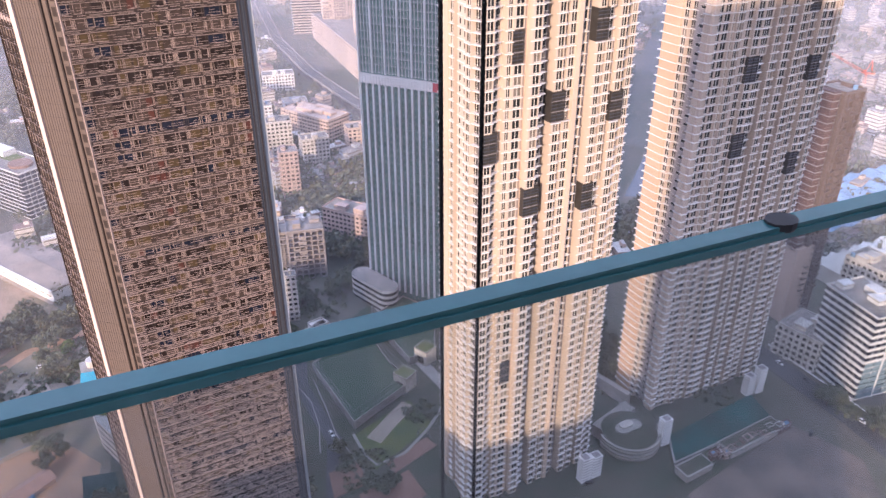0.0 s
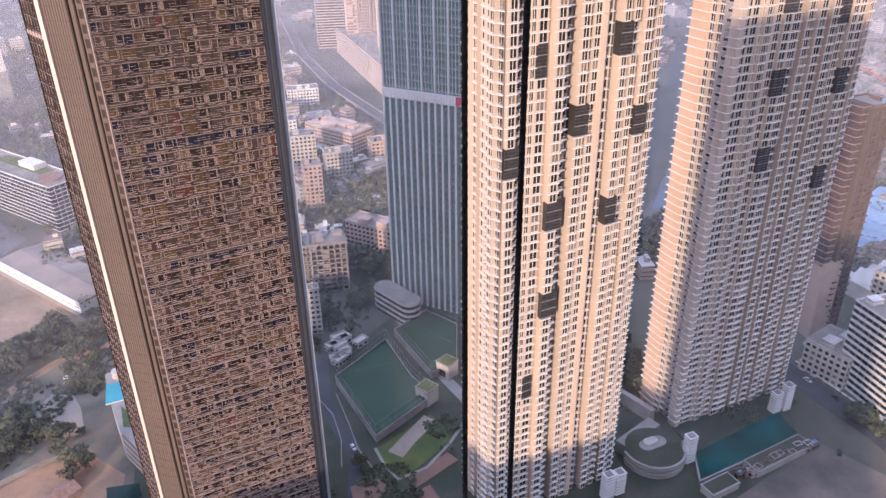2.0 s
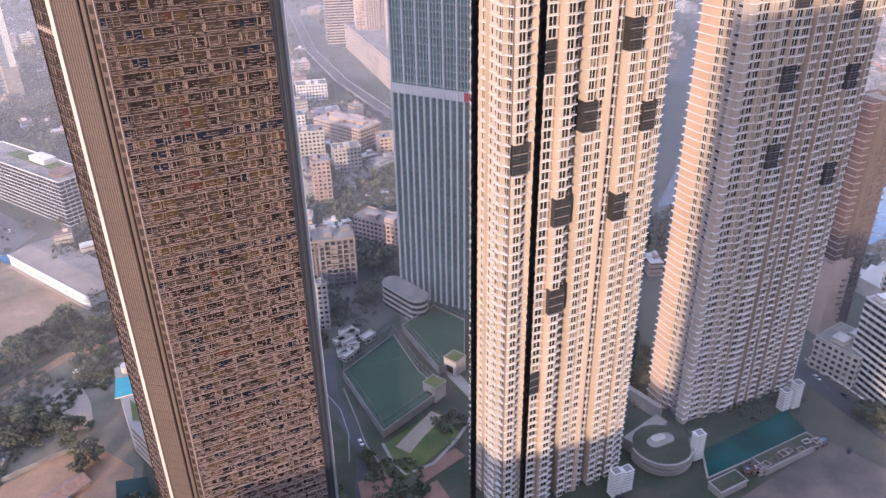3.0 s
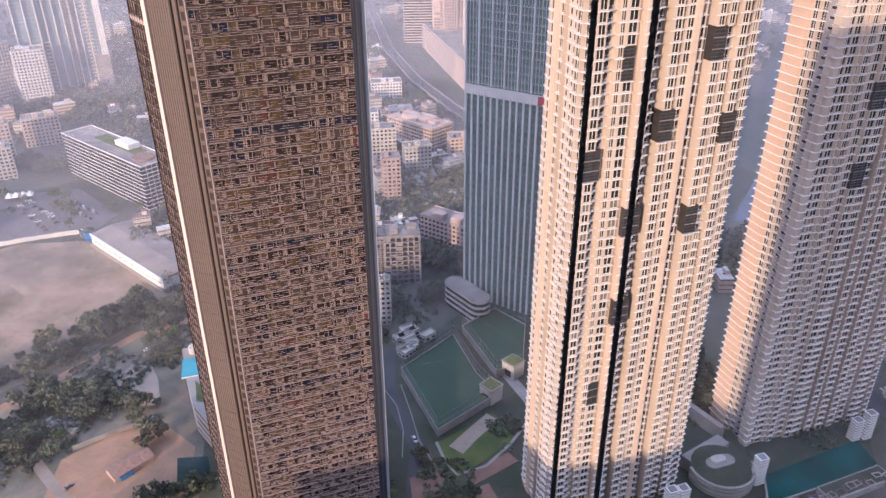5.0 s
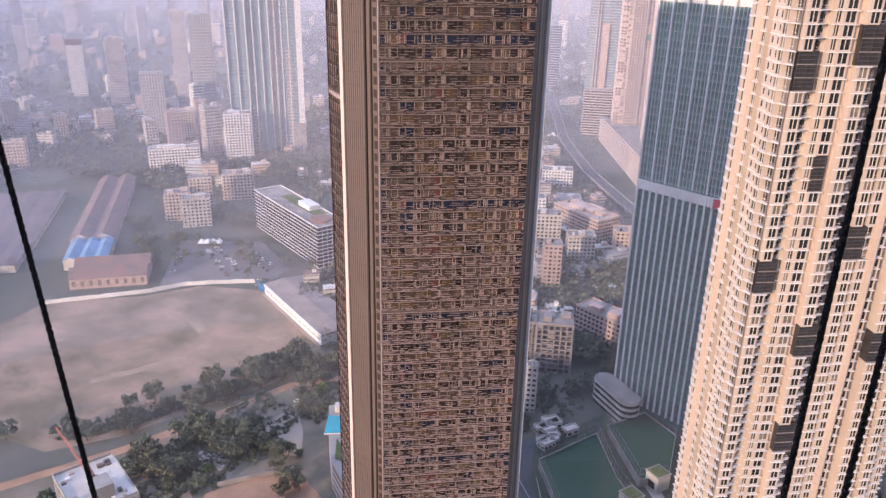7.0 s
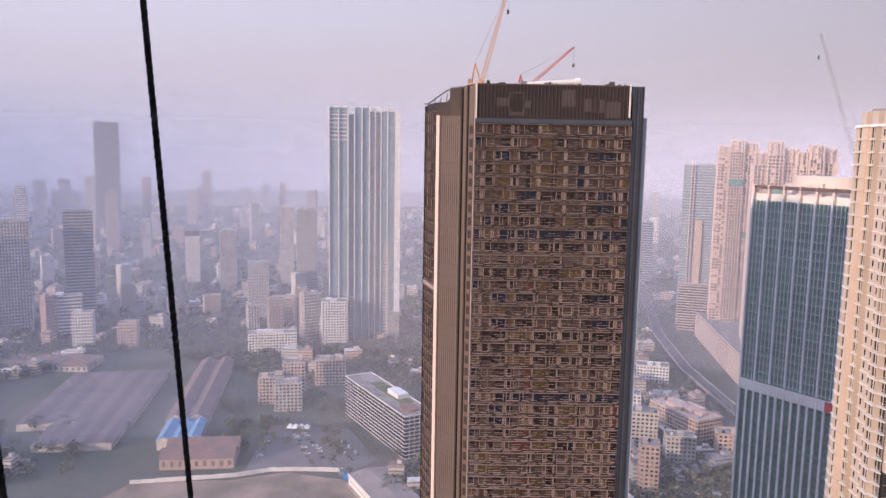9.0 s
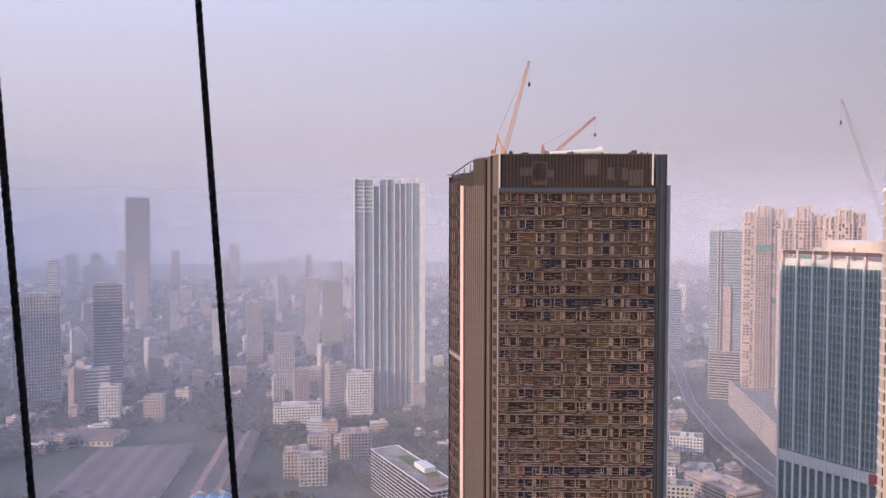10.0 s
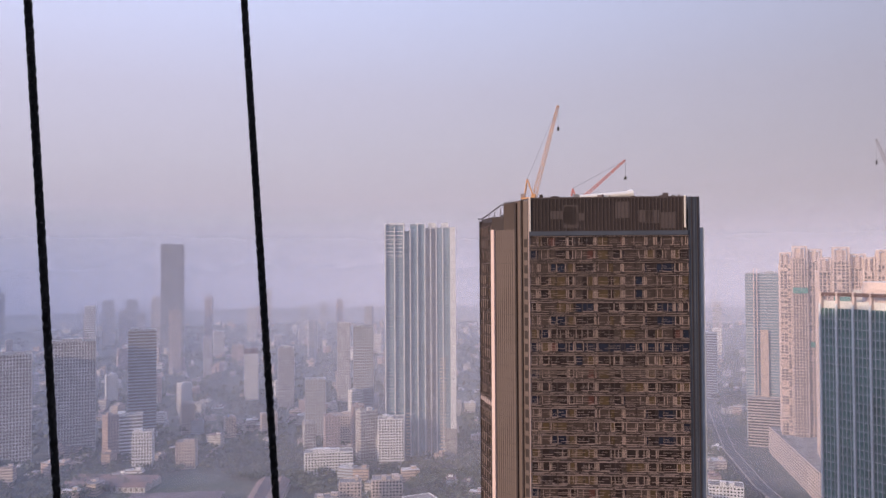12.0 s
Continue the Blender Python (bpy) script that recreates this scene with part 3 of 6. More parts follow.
crane(at(-100.9, 204.7, 256.2, 20), (8.2, 0, 31), CRANE_ORANGE, "orange luffing tower crane with raised boom on the brown roof", 0.72)
crane(at(-91.8, 216.8, 256.0, 12), (15, 0, 15), CRANE_RED, "small red luffing crane on the brown roof", 0.55)
tube = Solid()
tube.beam((0, 0, 0), (15, 0, 1.0), 0.8, WHITE_PAINT, 10)
tube.beam((13.8, 0, 0.9), (15.2, 0, 1.05), 1.15, WHITE_PAINT, 10)
tube.box(2, 2.6, -0.5, 0.5, -3.2, -0.4, STEEL)
tube.box(12, 12.6, -0.5, 0.5, -3.2, 0.4, STEEL)
single("roof_duct", tube, "white round duct lying over the brown roof", "duct", m=at(-86, 206.2, 259.2, BT))
arm = Solid()
arm.beam((0, 0, 0), (7.6, 0, 0.4), 0.4, BLUE_GREY, 6)
arm.beam((7.6, 0, 0.4), (9.6, 0, -1.4), 0.22, WHITE_PAINT, 6)
arm.box(-0.6, 0.6, -0.6, 0.6, -3.4, 0.3, BLUE_GREY)
single("cleaning_arm", arm, "grey folding maintenance arm on the brown roof", "machine", m=at(-95, 204.8, 259.2, BT))


# ---- cream towers ----
# bays along a face: start, end, how far forward, style
def add_bay(s, win, led, bay, hgt, pane, z=0.0, refuge=False):
    """One bay of one storey, its floor at z, into solids for wall, window and ledge; x along the face, -y outwards."""
    a, b, fwd, style = bay
    y, w, t = -fwd, b - a, z + hgt

    def pier(x0, x1, mt, y1=3.5):
        s.box(x0, x1, y, y1, z, t, mt)

    def window(x0, x1, z0, z1, panes):
        win.box(x0, x1, y - 0.03, y + 0.05, z + z0, z + z1, FRAME_WHITE)
        k = (x1 - x0 - 0.1) / panes
        for i in range(panes):
            win.box(x0 + 0.1 + i * k, x0 + i * k + k, y - 0.07, y - 0.03, z + z0 + 0.1, z + z1 - 0.1, pane)

    if refuge and w > 6.2:
        add_bay(s, win, led, (a + w * 0.66, b, fwd - 0.7, "open"), hgt, pane, z)
        b, w = a + w * 0.66, w * 0.66
    if refuge:
        s.box(a, b, y + 0.5, y + 0.7, z, t, LOUVRE)
        for i in range(3):
            s.box(a - 0.1, b + 0.1, y - 0.2, y + 0.15, z + i * hgt / 3, z + i * hgt / 3 + 0.2, SLATE if i else GREY_AND_SHADE)
        for x0 in (a, b - 0.25, (a + b) / 2):
            s.box(x0, x0 + 0.25, y, 3, z, t, LOUVRE)
        return
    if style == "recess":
        # recess wall coloured darker grey to stand for the shade in it
        pier(a, b, GREY_AND_SHADE, y + 0.6)
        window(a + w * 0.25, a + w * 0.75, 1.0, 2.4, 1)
    elif style == "cleft":
        pier(a, b, CREAM, y + 0.6)
        window(a + w * 0.2, a + w * 0.5, 0.9, 2.5, 1)
        led.box(a + w * 0.5, b, y - 1.0, y, z + hgt - 0.3, z + hgt - 0.1, LEDGE)
    elif style == "smooth":
        # smooth column in the sun-warmed tone
        pier(a, b, SUN_CREAM)
        s.box(a - 0.25, b + 0.25, y - 0.22, 3.4, t - 0.18, t - 0.04, SUN_CREAM)
    elif style == "ledged":
        pier(a, b, CREAM)
        led.box(a - 0.9, b + 0.2, y - 0.7, 3.4, t - 0.24, t - 0.04, LEDGE)
    elif style == "orange":
        # orange tone stands for the sun on this side face
        pier(a, b, SUN_ORANGE_CREAM)
        led.box(a - 1.1, b + 0.3, y - 0.6, 3.4, t - 0.26, t - 0.04, LEDGE)
    elif style == "slots":
        pier(a, b, CREAM)
        window(a + w * 0.16, a + w * 0.30, 0.7, 2.7, 1)
        window(a + w * 0.60, a + w * 0.74, 0.7, 2.7, 1)
        led.box(a - 0.2, b + 0.2, y - 0.30, 3.4, t - 0.22, t - 0.04, LEDGE)
    elif style == "grey":
        pier(a, b, GREY_AND_SHADE)
        window(a + w * 0.28, a + w * 0.72, 1.0, 2.3, 1)
    elif style == "bay" and w > 6.2:
        # three columns: the middle one set back
        add_bay(s, win, led, (a, a + w * 0.40, fwd + 0.5, "half"), hgt, pane, z)
        add_bay(s, win, led, (a + w * 0.40, a + w * 0.62, fwd - 0.7, "open"), hgt, pane, z)
        add_bay(s, win, led, (a + w * 0.62, b, fwd, "half"), hgt, pane, z)
    elif style == "prow":
        # a prow: two halves whose ledges meet in a point
        add_bay(s, win, led, (a, a + w * 0.5, fwd, "rise"), hgt, pane, z)
        add_bay(s, win, led, (a + w * 0.5, b, fwd, "fall"), hgt, pane, z)
    elif style == "bay" and w > 4.0:
        # folded: the second half is set back, under a ledge that points sideways
        add_bay(s, win, led, (a, a + w * 0.58, fwd + 0.5, "half"), hgt, pane, z)
        add_bay(s, win, led, (a + w * 0.58, b, fwd - 0.8, "open"), hgt, pane, z)
    elif style == "open":
        # set-back wall greyed for the shade of the fold
        s.box(a, b, y + 0.5, y + 0.8, z, t, GREY_AND_SHADE)
        win.box(a + 0.12, b - 0.12, y + 0.42, y + 0.5, z + 0.4, t - 0.4, pane)
        win.box(a + w * 0.5 - 0.06, a + w * 0.5 + 0.06, y + 0.34, y + 0.42, z + 0.4, t - 0.4, FRAME_WHITE)
        win.box(a, b, y + 0.02, y + 0.08, z + 0.95, z + 1.03, FRAME_WHITE)
        led.prism([(a, y - 0.9), (a + w * 0.3, y - 0.9), (b + 0.8, y - 0.1), (b + 0.8, y + 0.5), (a, y + 0.5)], t - 0.26, t - 0.06, LEDGE)
    else:
        p0, p1 = (w * 0.42, 0.3) if style == "pier" else (w * 0.12, w * 0.22) if style == "rise" else (w * 0.08, w * 0.14) if style == "fall" else (w * 0.22, w * 0.10)
        pier(a, a + p0, CREAM)
        pier(b - p1, b, CREAM)
        s.box(a + p0, b - p1, y + 0.06, y + 0.4, z, z + 0.28, CREAM)
        # grey head band stands for shade under the ledge
        s.box(a + p0, b - p1, y + 0.1, y + 0.4, t - 0.3, t, GREY_AND_SHADE)
        win.box(a + p0, b - p1, y + 0.34, y + 0.40, z + 0.28, t - 0.3, pane)
        n = max(2, round((w - p0 - p1) / 1.15))
        for i in range(1, n):
            xx = a + p0 + (w - p0 - p1) * i / n
            win.box(xx - 0.06, xx + 0.06, y + 0.18, y + 0.34, z + 0.28, t - 0.3, FRAME_WHITE)
        win.box(a + p0, b - p1, y + 0.0, y + 0.34, z + 0.28, z + 0.36, FRAME_WHITE)
        r0, r1 = (0.2, 0.9) if style == "rise" else (0.9, 0.2) if style == "fall" else (0.30, 0.55)
        e0, e1 = (0.3, 0.0) if style == "rise" else (0.0, 0.6) if style == "fall" else (0.6, 0.3)
        led.prism([(a - e0, y - r0), (b + e1, y - r1), (b + e1, y + 0.2), (a - e0, y + 0.2)], t - 0.26, t - 0.04, LEDGE)


LONG = [(0.0, 5.6, 0.68, "bay"), (5.6, 7.6, -1.5, "cleft"), (7.6, 9.6, 1.02, "half"), (9.6, 13.6, 1.36, "bay"), (13.6, 15.4, 0.34, "smooth"), (15.4, 21.4, 2.55, "bay"), (21.4, 25.0, -3.25, "recess"), (25.0, 32.6, 1.7, "bay"), (32.6, 34.4, 2.3, "smooth"), (34.4, 37.6, 0.5, "bay"), (37.6, 40.2, -1.6, "grey"), (40.2, 47.0, 2.04, "bay"), (47.0, 49.2, -0.75, "cleft"), (49.2, 54.2, 1.53, "bay"), (54.2, 55.4, -1.5, "recess"), (55.4, 59.5, -0.5, "bay")]
SHORT = [(0.0, 2.4, 0.68, "bay"), (2.4, 5.4, 1.53, "bay"), (5.4, 8.2, 1.87, "smooth"), (8.2, 11.0, 1.36, "bay"), (11.0, 14.0, -1.12, "cleft"), (14.0, 20.4, 1.53, "slots"), (20.4, 26.0, 2.21, "bay")]
LONG2 = [(0.0, 2.4, 1.36, "ledged"), (2.4, 9.2, 0.51, "prow"), (9.2, 11.2, 0.9, "pier"), (11.2, 16.0, 1.36, "bay"), (16.0, 20.4, 0.68, "pier"), (20.4, 29.0, 2.21, "prow"), (29.0, 32.0, -2.75, "recess"), (32.0, 37.6, 1.53, "bay"), (37.6, 41.6, 2.4, "bay"), (41.6, 44.6, -1.75, "grey"), (44.6, 50.4, 1.7, "bay"), (50.4, 56.0, 0.85, "bay"), (56.0, 63.0, 2.04, "prow"), (63.0, 65.6, -1.75, "recess"), (65.6, 70.0, 0.68, "bay")]
SHORT2 = [(0.0, 9.0, 0.9, "orange"), (9.0, 14.5, -0.2, "bay"), (14.5, 21.0, -1.0, "grey"), (21.0, 23.0, 0.4, "ledged")]


def cream_tower(corner, turn, lb, sb, refuges, label, seed, n=72, hgt=3.45, picked=13):
    """A residential tower of stepped bays. The corner is where its two visible faces meet. refuges: bay, first storey, storeys."""
    t = thing("residential_tower", at(corner[0], corner[1], 0, turn), label, "tower", "cream residential towers")
    long_len, short_len = lb[-1][1], sb[-1][1]
    core_ = Solid()
    core_.prism([(2.6, 3.0), (long_len - 1, 3.0), (long_len - 1, short_len - 1), (2.6, short_len - 1)], 0, n * hgt + 5, GREY_AND_SHADE, ROOF_GREY)
    part("core", core_, t)
    rnd = random.Random(seed)
    dark = {(i, k + j) for i, k, m in refuges for j in range(m)}
    side = at(0, short_len, 0, -90)
    for bays, base, name, marks in ((lb, Matrix(), "front_bay", dark), (sb, side, "side_bay", set())):
        shared = {}
        rest = Solid()
        for k in range(n):
            for i, bay in enumerate(bays):
                pane = GLASS_MID if rnd.random() < 0.15 else GLASS_DARK
                ref = (i, k) in marks
                if k >= n - picked:
                    key = (i, pane.name, ref)
                    if key not in shared:
                        trio = Solid(), Solid(), Solid()
                        add_bay(*trio, bay, hgt, pane, 0.0, ref)
                        shared[key] = [q.mesh(nm) if q.v else None for q, nm in zip(trio, (name, "window", "ledge"))]
                    wall_ob = part(name, shared[key][0], t, m=base @ at(0, 0, k * hgt))
                    for nm, me in (("window", shared[key][1]), ("ledge", shared[key][2])):
                        if me:
                            part(nm, me, wall_ob)
                else:
                    add_bay(rest, rest, rest, bay, hgt, pane, k * hgt, ref)
        part("lower_" + name, rest, t, m=base, kind="stuff")
    cap = Solid()
    cap.prism([(-0.8, -0.6), (long_len + 0.5, -0.6), (long_len + 0.5, short_len + 0.5), (-0.8, short_len + 0.5)], n * hgt, n * hgt + 0.6, LEDGE, ROOF_GREY)
    part("roof_slab", cap, t)
    for a, b, f, st in lb[::2]:
        cap = Solid()
        cap.box(a, b, 1.0, 4.0, n * hgt + 0.6, n * hgt + 4.2, CREAM)
        part("roof_pier", cap, t)
    for a, b, f, st in sb[::2]:
        cap = Solid()
        cap.box(0.6, 3.4, short_len - b, short_len - a, n * hgt + 0.6, n * hgt + 4.2, CREAM)
        part("roof_pier", cap, t)
    return t


cream_tower((11.0, 221.5), 28.5, LONG, SHORT, ((0, 43, 3), (3, 52, 3), (7, 46, 3), (11, 53, 3), (13, 45, 3), (11, 36, 3), (5, 37, 3), (5, 27, 3), (3, 17, 3), (0, 60, 3), (7, 64, 3), (5, 62, 3), (13, 62, 3)),
            "tall sunlit cream residential tower with stepped bays and ledges", 3)
cream_tower((96.0, 279.3), 26.7, LONG2, SHORT2, ((5, 45, 3), (12, 44, 3), (5, 36, 3), (12, 32, 3), (5, 54, 3), (11, 52, 3), (7, 60, 3), (3, 63, 3)),
            "tall cream residential tower with pale ledges, mostly in shade", 9)


# ---- teal glass tower ----
def stadium(cx, cy, L, r, turn, n=10):
    pts = []
    for i in range(n + 1):
        t = math.pi * i / n + math.pi / 2
        pts.append((-L / 2 + r * math.cos(t), r * math.sin(t)))
    for i in range(n + 1):
        t = math.pi * i / n - math.pi / 2
        pts.append((L / 2 + r * math.cos(t), r * math.sin(t)))
    c, sn = math.cos(radians(turn)), math.sin(radians(turn))
    return [(cx + x * c - y * sn, cy + x * sn + y * c) for x, y in pts]


GT_TURN = -25.8
gt = thing("glass_office_tower", at(-44.1, 388.1, 0, GT_TURN), "teal glass tower with silver vertical fins and unfinished concrete top", "tower")
GW, GD = 46.0, 40.0
s = Solid()
s.box(0, GW, 0.3, GD, 0, 219, TEAL_GLASS)
part("glazed_body", s, gt)
fin_low = Solid()
fin_low.box(-0.55, 0.55, -0.6, 0.3, 4, 127, FIN_SILVER)
fin_low = fin_low.mesh("fin")
fin_high = Solid()
fin_high.box(-0.45, 0.45, -0.7, 0.3, 132.5, 221, FIN_SILVER)
fin_high = fin_high.mesh("mullion")
for i in range(13):
    part("fin", fin_low, gt, m=at(i * GW / 12, 0))
for i in range(7):
    part("mullion", fin_high, gt, m=at(i * GW / 6, 0))
slim = Solid()
slim.box(-0.1, 0.1, -0.1, 0.3, 132.5, 219, FIN_SILVER)
slim = slim.mesh("mullion")
for i in range(24):
    if i % 4:
        part("mullion", slim, gt, m=at(i * GW / 24, 0))
for i in range(11):
    part("fin", fin_low, gt, m=at(0, 1 + i * GD / 11, 0, -90))
spandrel = Solid()
spandrel.box(0, GW, 0.1, 0.3, 0, 0.9, SPANDREL_TEAL)
spandrel = spandrel.mesh("spandrel")
spandrel_hi = Solid()
spandrel_hi.box(0, GW, 0.1, 0.3, 0, 0.22, FIN_SILVER)
spandrel_hi.box(0, GW, 0.15, 0.3, 0.22, 1.3, SPANDREL_TEAL)
spandrel_hi = spandrel_hi.mesh("spandrel")
for k in range(1, 32):
    part("spandrel", spandrel, gt, m=at(0, 0, k * 4.0))
for k in range(21):
    part("spandrel", spandrel_hi, gt, m=at(0, 0, 133 + k * 4.05))
band = Solid()
band.box(-0.3, GW + 0.2, -0.8, 0.3, 127, 132, LEDGE)
for i in range(28):
    band.box(i * GW / 27 - 0.15, i * GW / 27 + 0.15, -0.95, -0.8, 127, 132, FIN_SILVER)
band.box(GW - 3.4, GW + 0.1, -1.02, -0.8, 127.2, 131.8, RED_SIGN)
part("white_band", band, gt, "pale band between lower and upper facade")
top = Solid()
for i in range(7):
    top.box(i * GW / 6 - 0.5, i * GW / 6 + 0.5, 0.0, 1.8, 219, 226.6, BEIGE_SHELL)
top.box(0, GW, 1.9, 2.4, 219, 222.4, WHITE_PAINT)
top.box(-0.4, GW, 0, 1.6, 224.6, 226.2, BRICK_RED)
top.box(0, GW, 3, GD, 219, 220, CONCRETE)
top.prism(stadium(27, 17, 14, 9, 0), 220, 231, BEIGE_SHELL, WHITE_PAINT)
top.box(18, 30, 6, 9, 220, 228, BEIGE_SHELL)
top.box(6, 14, 16, 30, 220, 227, OFFWHITE)
part("unfinished_top", top, gt, "bare concrete frame and plant rooms")
crane(at(0, 402, 229, 196), (21.9, 0, 67), CRANE_GREY, "grey luffing tower crane on the glass tower roof", 1.1)
cb = thing("annex_building", at(-41, 352, 0), "white rounded annex with banded storeys beside the glass tower", "building")
# rounded end block with slab bands
for k in range(4):
    s = Solid()
    s.prism(stadium(0, 24, 22, 5.8, -45), k * 3.6, k * 3.6 + 2.0, GLASS_DARK)
    s.prism(stadium(0, 24, 22, 6.3, -45), k * 3.6 + 2.0, k * 3.6 + 3.6, OFFWHITE, ROOF_GREY)
    part("storey", s, cb)

# ---- own building: unseen plain shafts that close the place behind the viewpoint ----
own = thing("own_tower", at(0, 0, 0, 24), "plain rendered wall of the building behind the viewpoint", "building", kind="structure")
s = Solid()
# left edge set so that the shaft shades the second cream tower
s.box(-19, 36, -34, -2.6, 0, 262, PLAIN_WALL)
# unseen side block, added to shade the building plot on the right
s.box(36, 76, -34, -6, 0, 150, PLAIN_WALL)
s.box(-19, 36, -2.6, 0.30, 236.9, 238.55, PLAIN_WALL)
part("wall", s, own)
# unseen block, added to cast shade over the feet of the towers
low = Solid()
low.box(-165, -8, -45, -20, 0, 94, PLAIN_WALL)
single("lower_wing", low, "plain unseen block added to shade the tower feet", "building", kind="structure")

# glass balustrade
bal = thing("glass_balustrade", at(0.0, 0.383, 238.55, 24), "frameless greenish glass balustrade with polished top edge", "balustrade")
s = Solid()
s.box(-2.2, 2.6, -0.0085, 0.0085, -0.15, 1.192, GLASS_PANE)
pane = part("pane", s, bal)
pane.visible_shadow = False
s = Solid()
s.box(-2.2, 2.6, -0.0095, 0.0095, 1.194, 1.200, GLASS_EDGE)
s.box(-2.2, 2.6, -0.0075, 0.0075, 1.200, 1.2035, GLASS_EDGE)
part("top_edge", s, bal, "teal polished glass edge")
s = Solid()
s.prism([(0.265 + 0.013 * math.cos(i * 0.524), 0.0105 * math.sin(i * 0.524)) for i in range(12)], 1.199, 1.2055, RUBBER)
part("edge_clip", s, bal, "small black rubber clip")


# ropes: twisted black strands
def hanging_rope(x, y, lean_x=0.0, lean_y=0.0):
    r = thing("hanging_rope", at(x, y, 240.18) @ pose(0, 0, 0, lean_y, lean_x, 0) @ at(0, 0, -15), "black twisted access rope hanging outside the balustrade", "rope", "hanging ropes")
    for k in range(3):
        cu = bpy.data.curves.new("strand", "CURVE")
        cu.dimensions = "3D"
        cu.bevel_depth = 0.0030
        cu.bevel_resolution = 1
        sp = cu.splines.new("POLY")
        N = 2400
        sp.points.add(N - 1)
        for i in range(N):
            z = 24.0 * i / (N - 1)
            a = z * 2 * math.pi / 0.04 + k * 2 * math.pi / 3
            sp.points[i].co = (0.0016 * math.cos(a), 0.0016 * math.sin(a), z, 1)
        cu.materials.append(ROPE)
        ob = new("strand", cu)
        ob.parent = r
    return r


for x, y, lx, ly in ((-0.008, 1.207, 0, 0), (0.061, 1.227, 0, 0), (-1.012, 0.974, -3.03, 1.96), (-1.154, 0.805, -3.03, 1.96)):
    hanging_rope(x, y, lx, ly)


# ---- city blocks ----
STOREY_CACHE = {}


def storey_mesh(w, d, hgt, wall, glass, style, seed):
    """One storey of a block, with its front at y = 0 and x from 0 to w."""
    key = (w, d, hgt, wall.name, glass.name, style, seed)
    if key in STOREY_CACHE:
        return STOREY_CACHE[key]
    rnd = random.Random(hash((round(w * 10), round(d * 10), seed)) % 9973)
    s = Solid()
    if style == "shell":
        # solid grey core, darker than the shell to stand for shade inside
        s.box(0.8, w - 0.8, 3.6, d - 0.8, 0, hgt, GREY_AND_SHADE)
        s.box(-0.2, w + 0.2, -0.3, d + 0.2, hgt - 0.42, hgt, wall)
        n = max(3, round(w / 3.6))
        for i in range(n + 1):
            x = i * w / n
            s.box(x - 0.45, x + 0.45, 0, 2.2, 0, hgt - 0.42, wall)
            if i < n and (i + seed % 2) % 3 != 1:
                s.box(x + 0.2, x + w / n - 0.2, -1.7, 0.0, -0.05, 0.18, wall)
                s.box(x + 0.2, x + w / n - 0.2, -1.7, -1.55, 0.18, 0.70, wall)
                s.box(x + 0.2, x + 0.35, -1.55, 0.0, 0.18, 0.95, wall)
            if i < n and rnd.random() < 0.4:
                s.box(x + 0.45, x + w / n - 0.45, 0.2, 0.45, 0, 1.0 if rnd.random() < 0.6 else hgt - 0.42, wall)
        m = max(2, round(d / 4.5))
        for i in range(m + 1):
            y = i * d / m
            for x0 in (-0.05, w - 0.85):
                s.box(x0, x0 + 0.9, y - 0.45, y + 0.45, 0, hgt - 0.42, wall)
    elif style in ("band", "lines"):
        f = 0.42 if style == "band" else 0.14
        s.box(0.25, w - 0.25, 0.25, d - 0.25, 0, hgt, glass)
        s.box(0, w, 0, d, 0, hgt * f, wall)
        for i in range(1, max(2, round(w / 4))):
            x = i * w / max(2, round(w / 4))
            s.box(x - 0.05, x + 0.05, 0.15, 0.25, hgt * f, hgt, wall)
        for i in range(1, max(2, round(d / 4))):
            y = i * d / max(2, round(d / 4))
            s.box(0.1, 0.25, y - 0.12, y + 0.12, hgt * f, hgt, wall)
            s.box(w - 0.25, w - 0.1, y - 0.12, y + 0.12, hgt * f, hgt, wall)
    else:
        s.box(0, w, 0, d, 0, hgt, wall)
        for length, along in ((w, 0), (d, 1), (d, 2)):
            n = max(2, round(length / 3.3))
            for i in range(n):
                a = (i + 0.22) * length / n
                b = (i + 0.78) * length / n
                g = glass if rnd.random() < 0.8 else GLASS_MID
                z0, z1 = 0.9, hgt - 0.6
                deep = style == "balcony" and i % 2 == seed % 2
                if along == 0:
                    s.box(a, b, -0.04, 0.05, z0, z1, g)
                    s.box(a - 0.15, b + 0.15, -0.45, 0.0, z1, z1 + 0.12, wall)
                    if deep:
                        s.box(a - 0.5, b + 0.5, -1.3, 0, 0, 0.15, wall)
                        s.box(a - 0.5, b + 0.5, -1.3, -1.2, 0.15, 0.95, wall)
                elif along == 1:
                    s.box(-0.04, 0.05, a, b, z0, z1, g)
                    s.box(-0.45, 0, a - 0.15, b + 0.15, z1, z1 + 0.12, wall)
                    if deep:
                        s.box(-1.2, 0, a - 0.5, b + 0.5, 0, 0.9, wall)
                else:
                    s.box(w - 0.05, w + 0.04, a, b, z0, z1, g)
                    s.box(w, w + 0.45, a - 0.15, b + 0.15, z1, z1 + 0.12, wall)
        s.box(-0.12, w + 0.12, -0.12, d + 0.12, hgt - 0.18, hgt - 0.04, wall)
    STOREY_CACHE[key] = s.mesh("storey")
    return STOREY_CACHE[key]


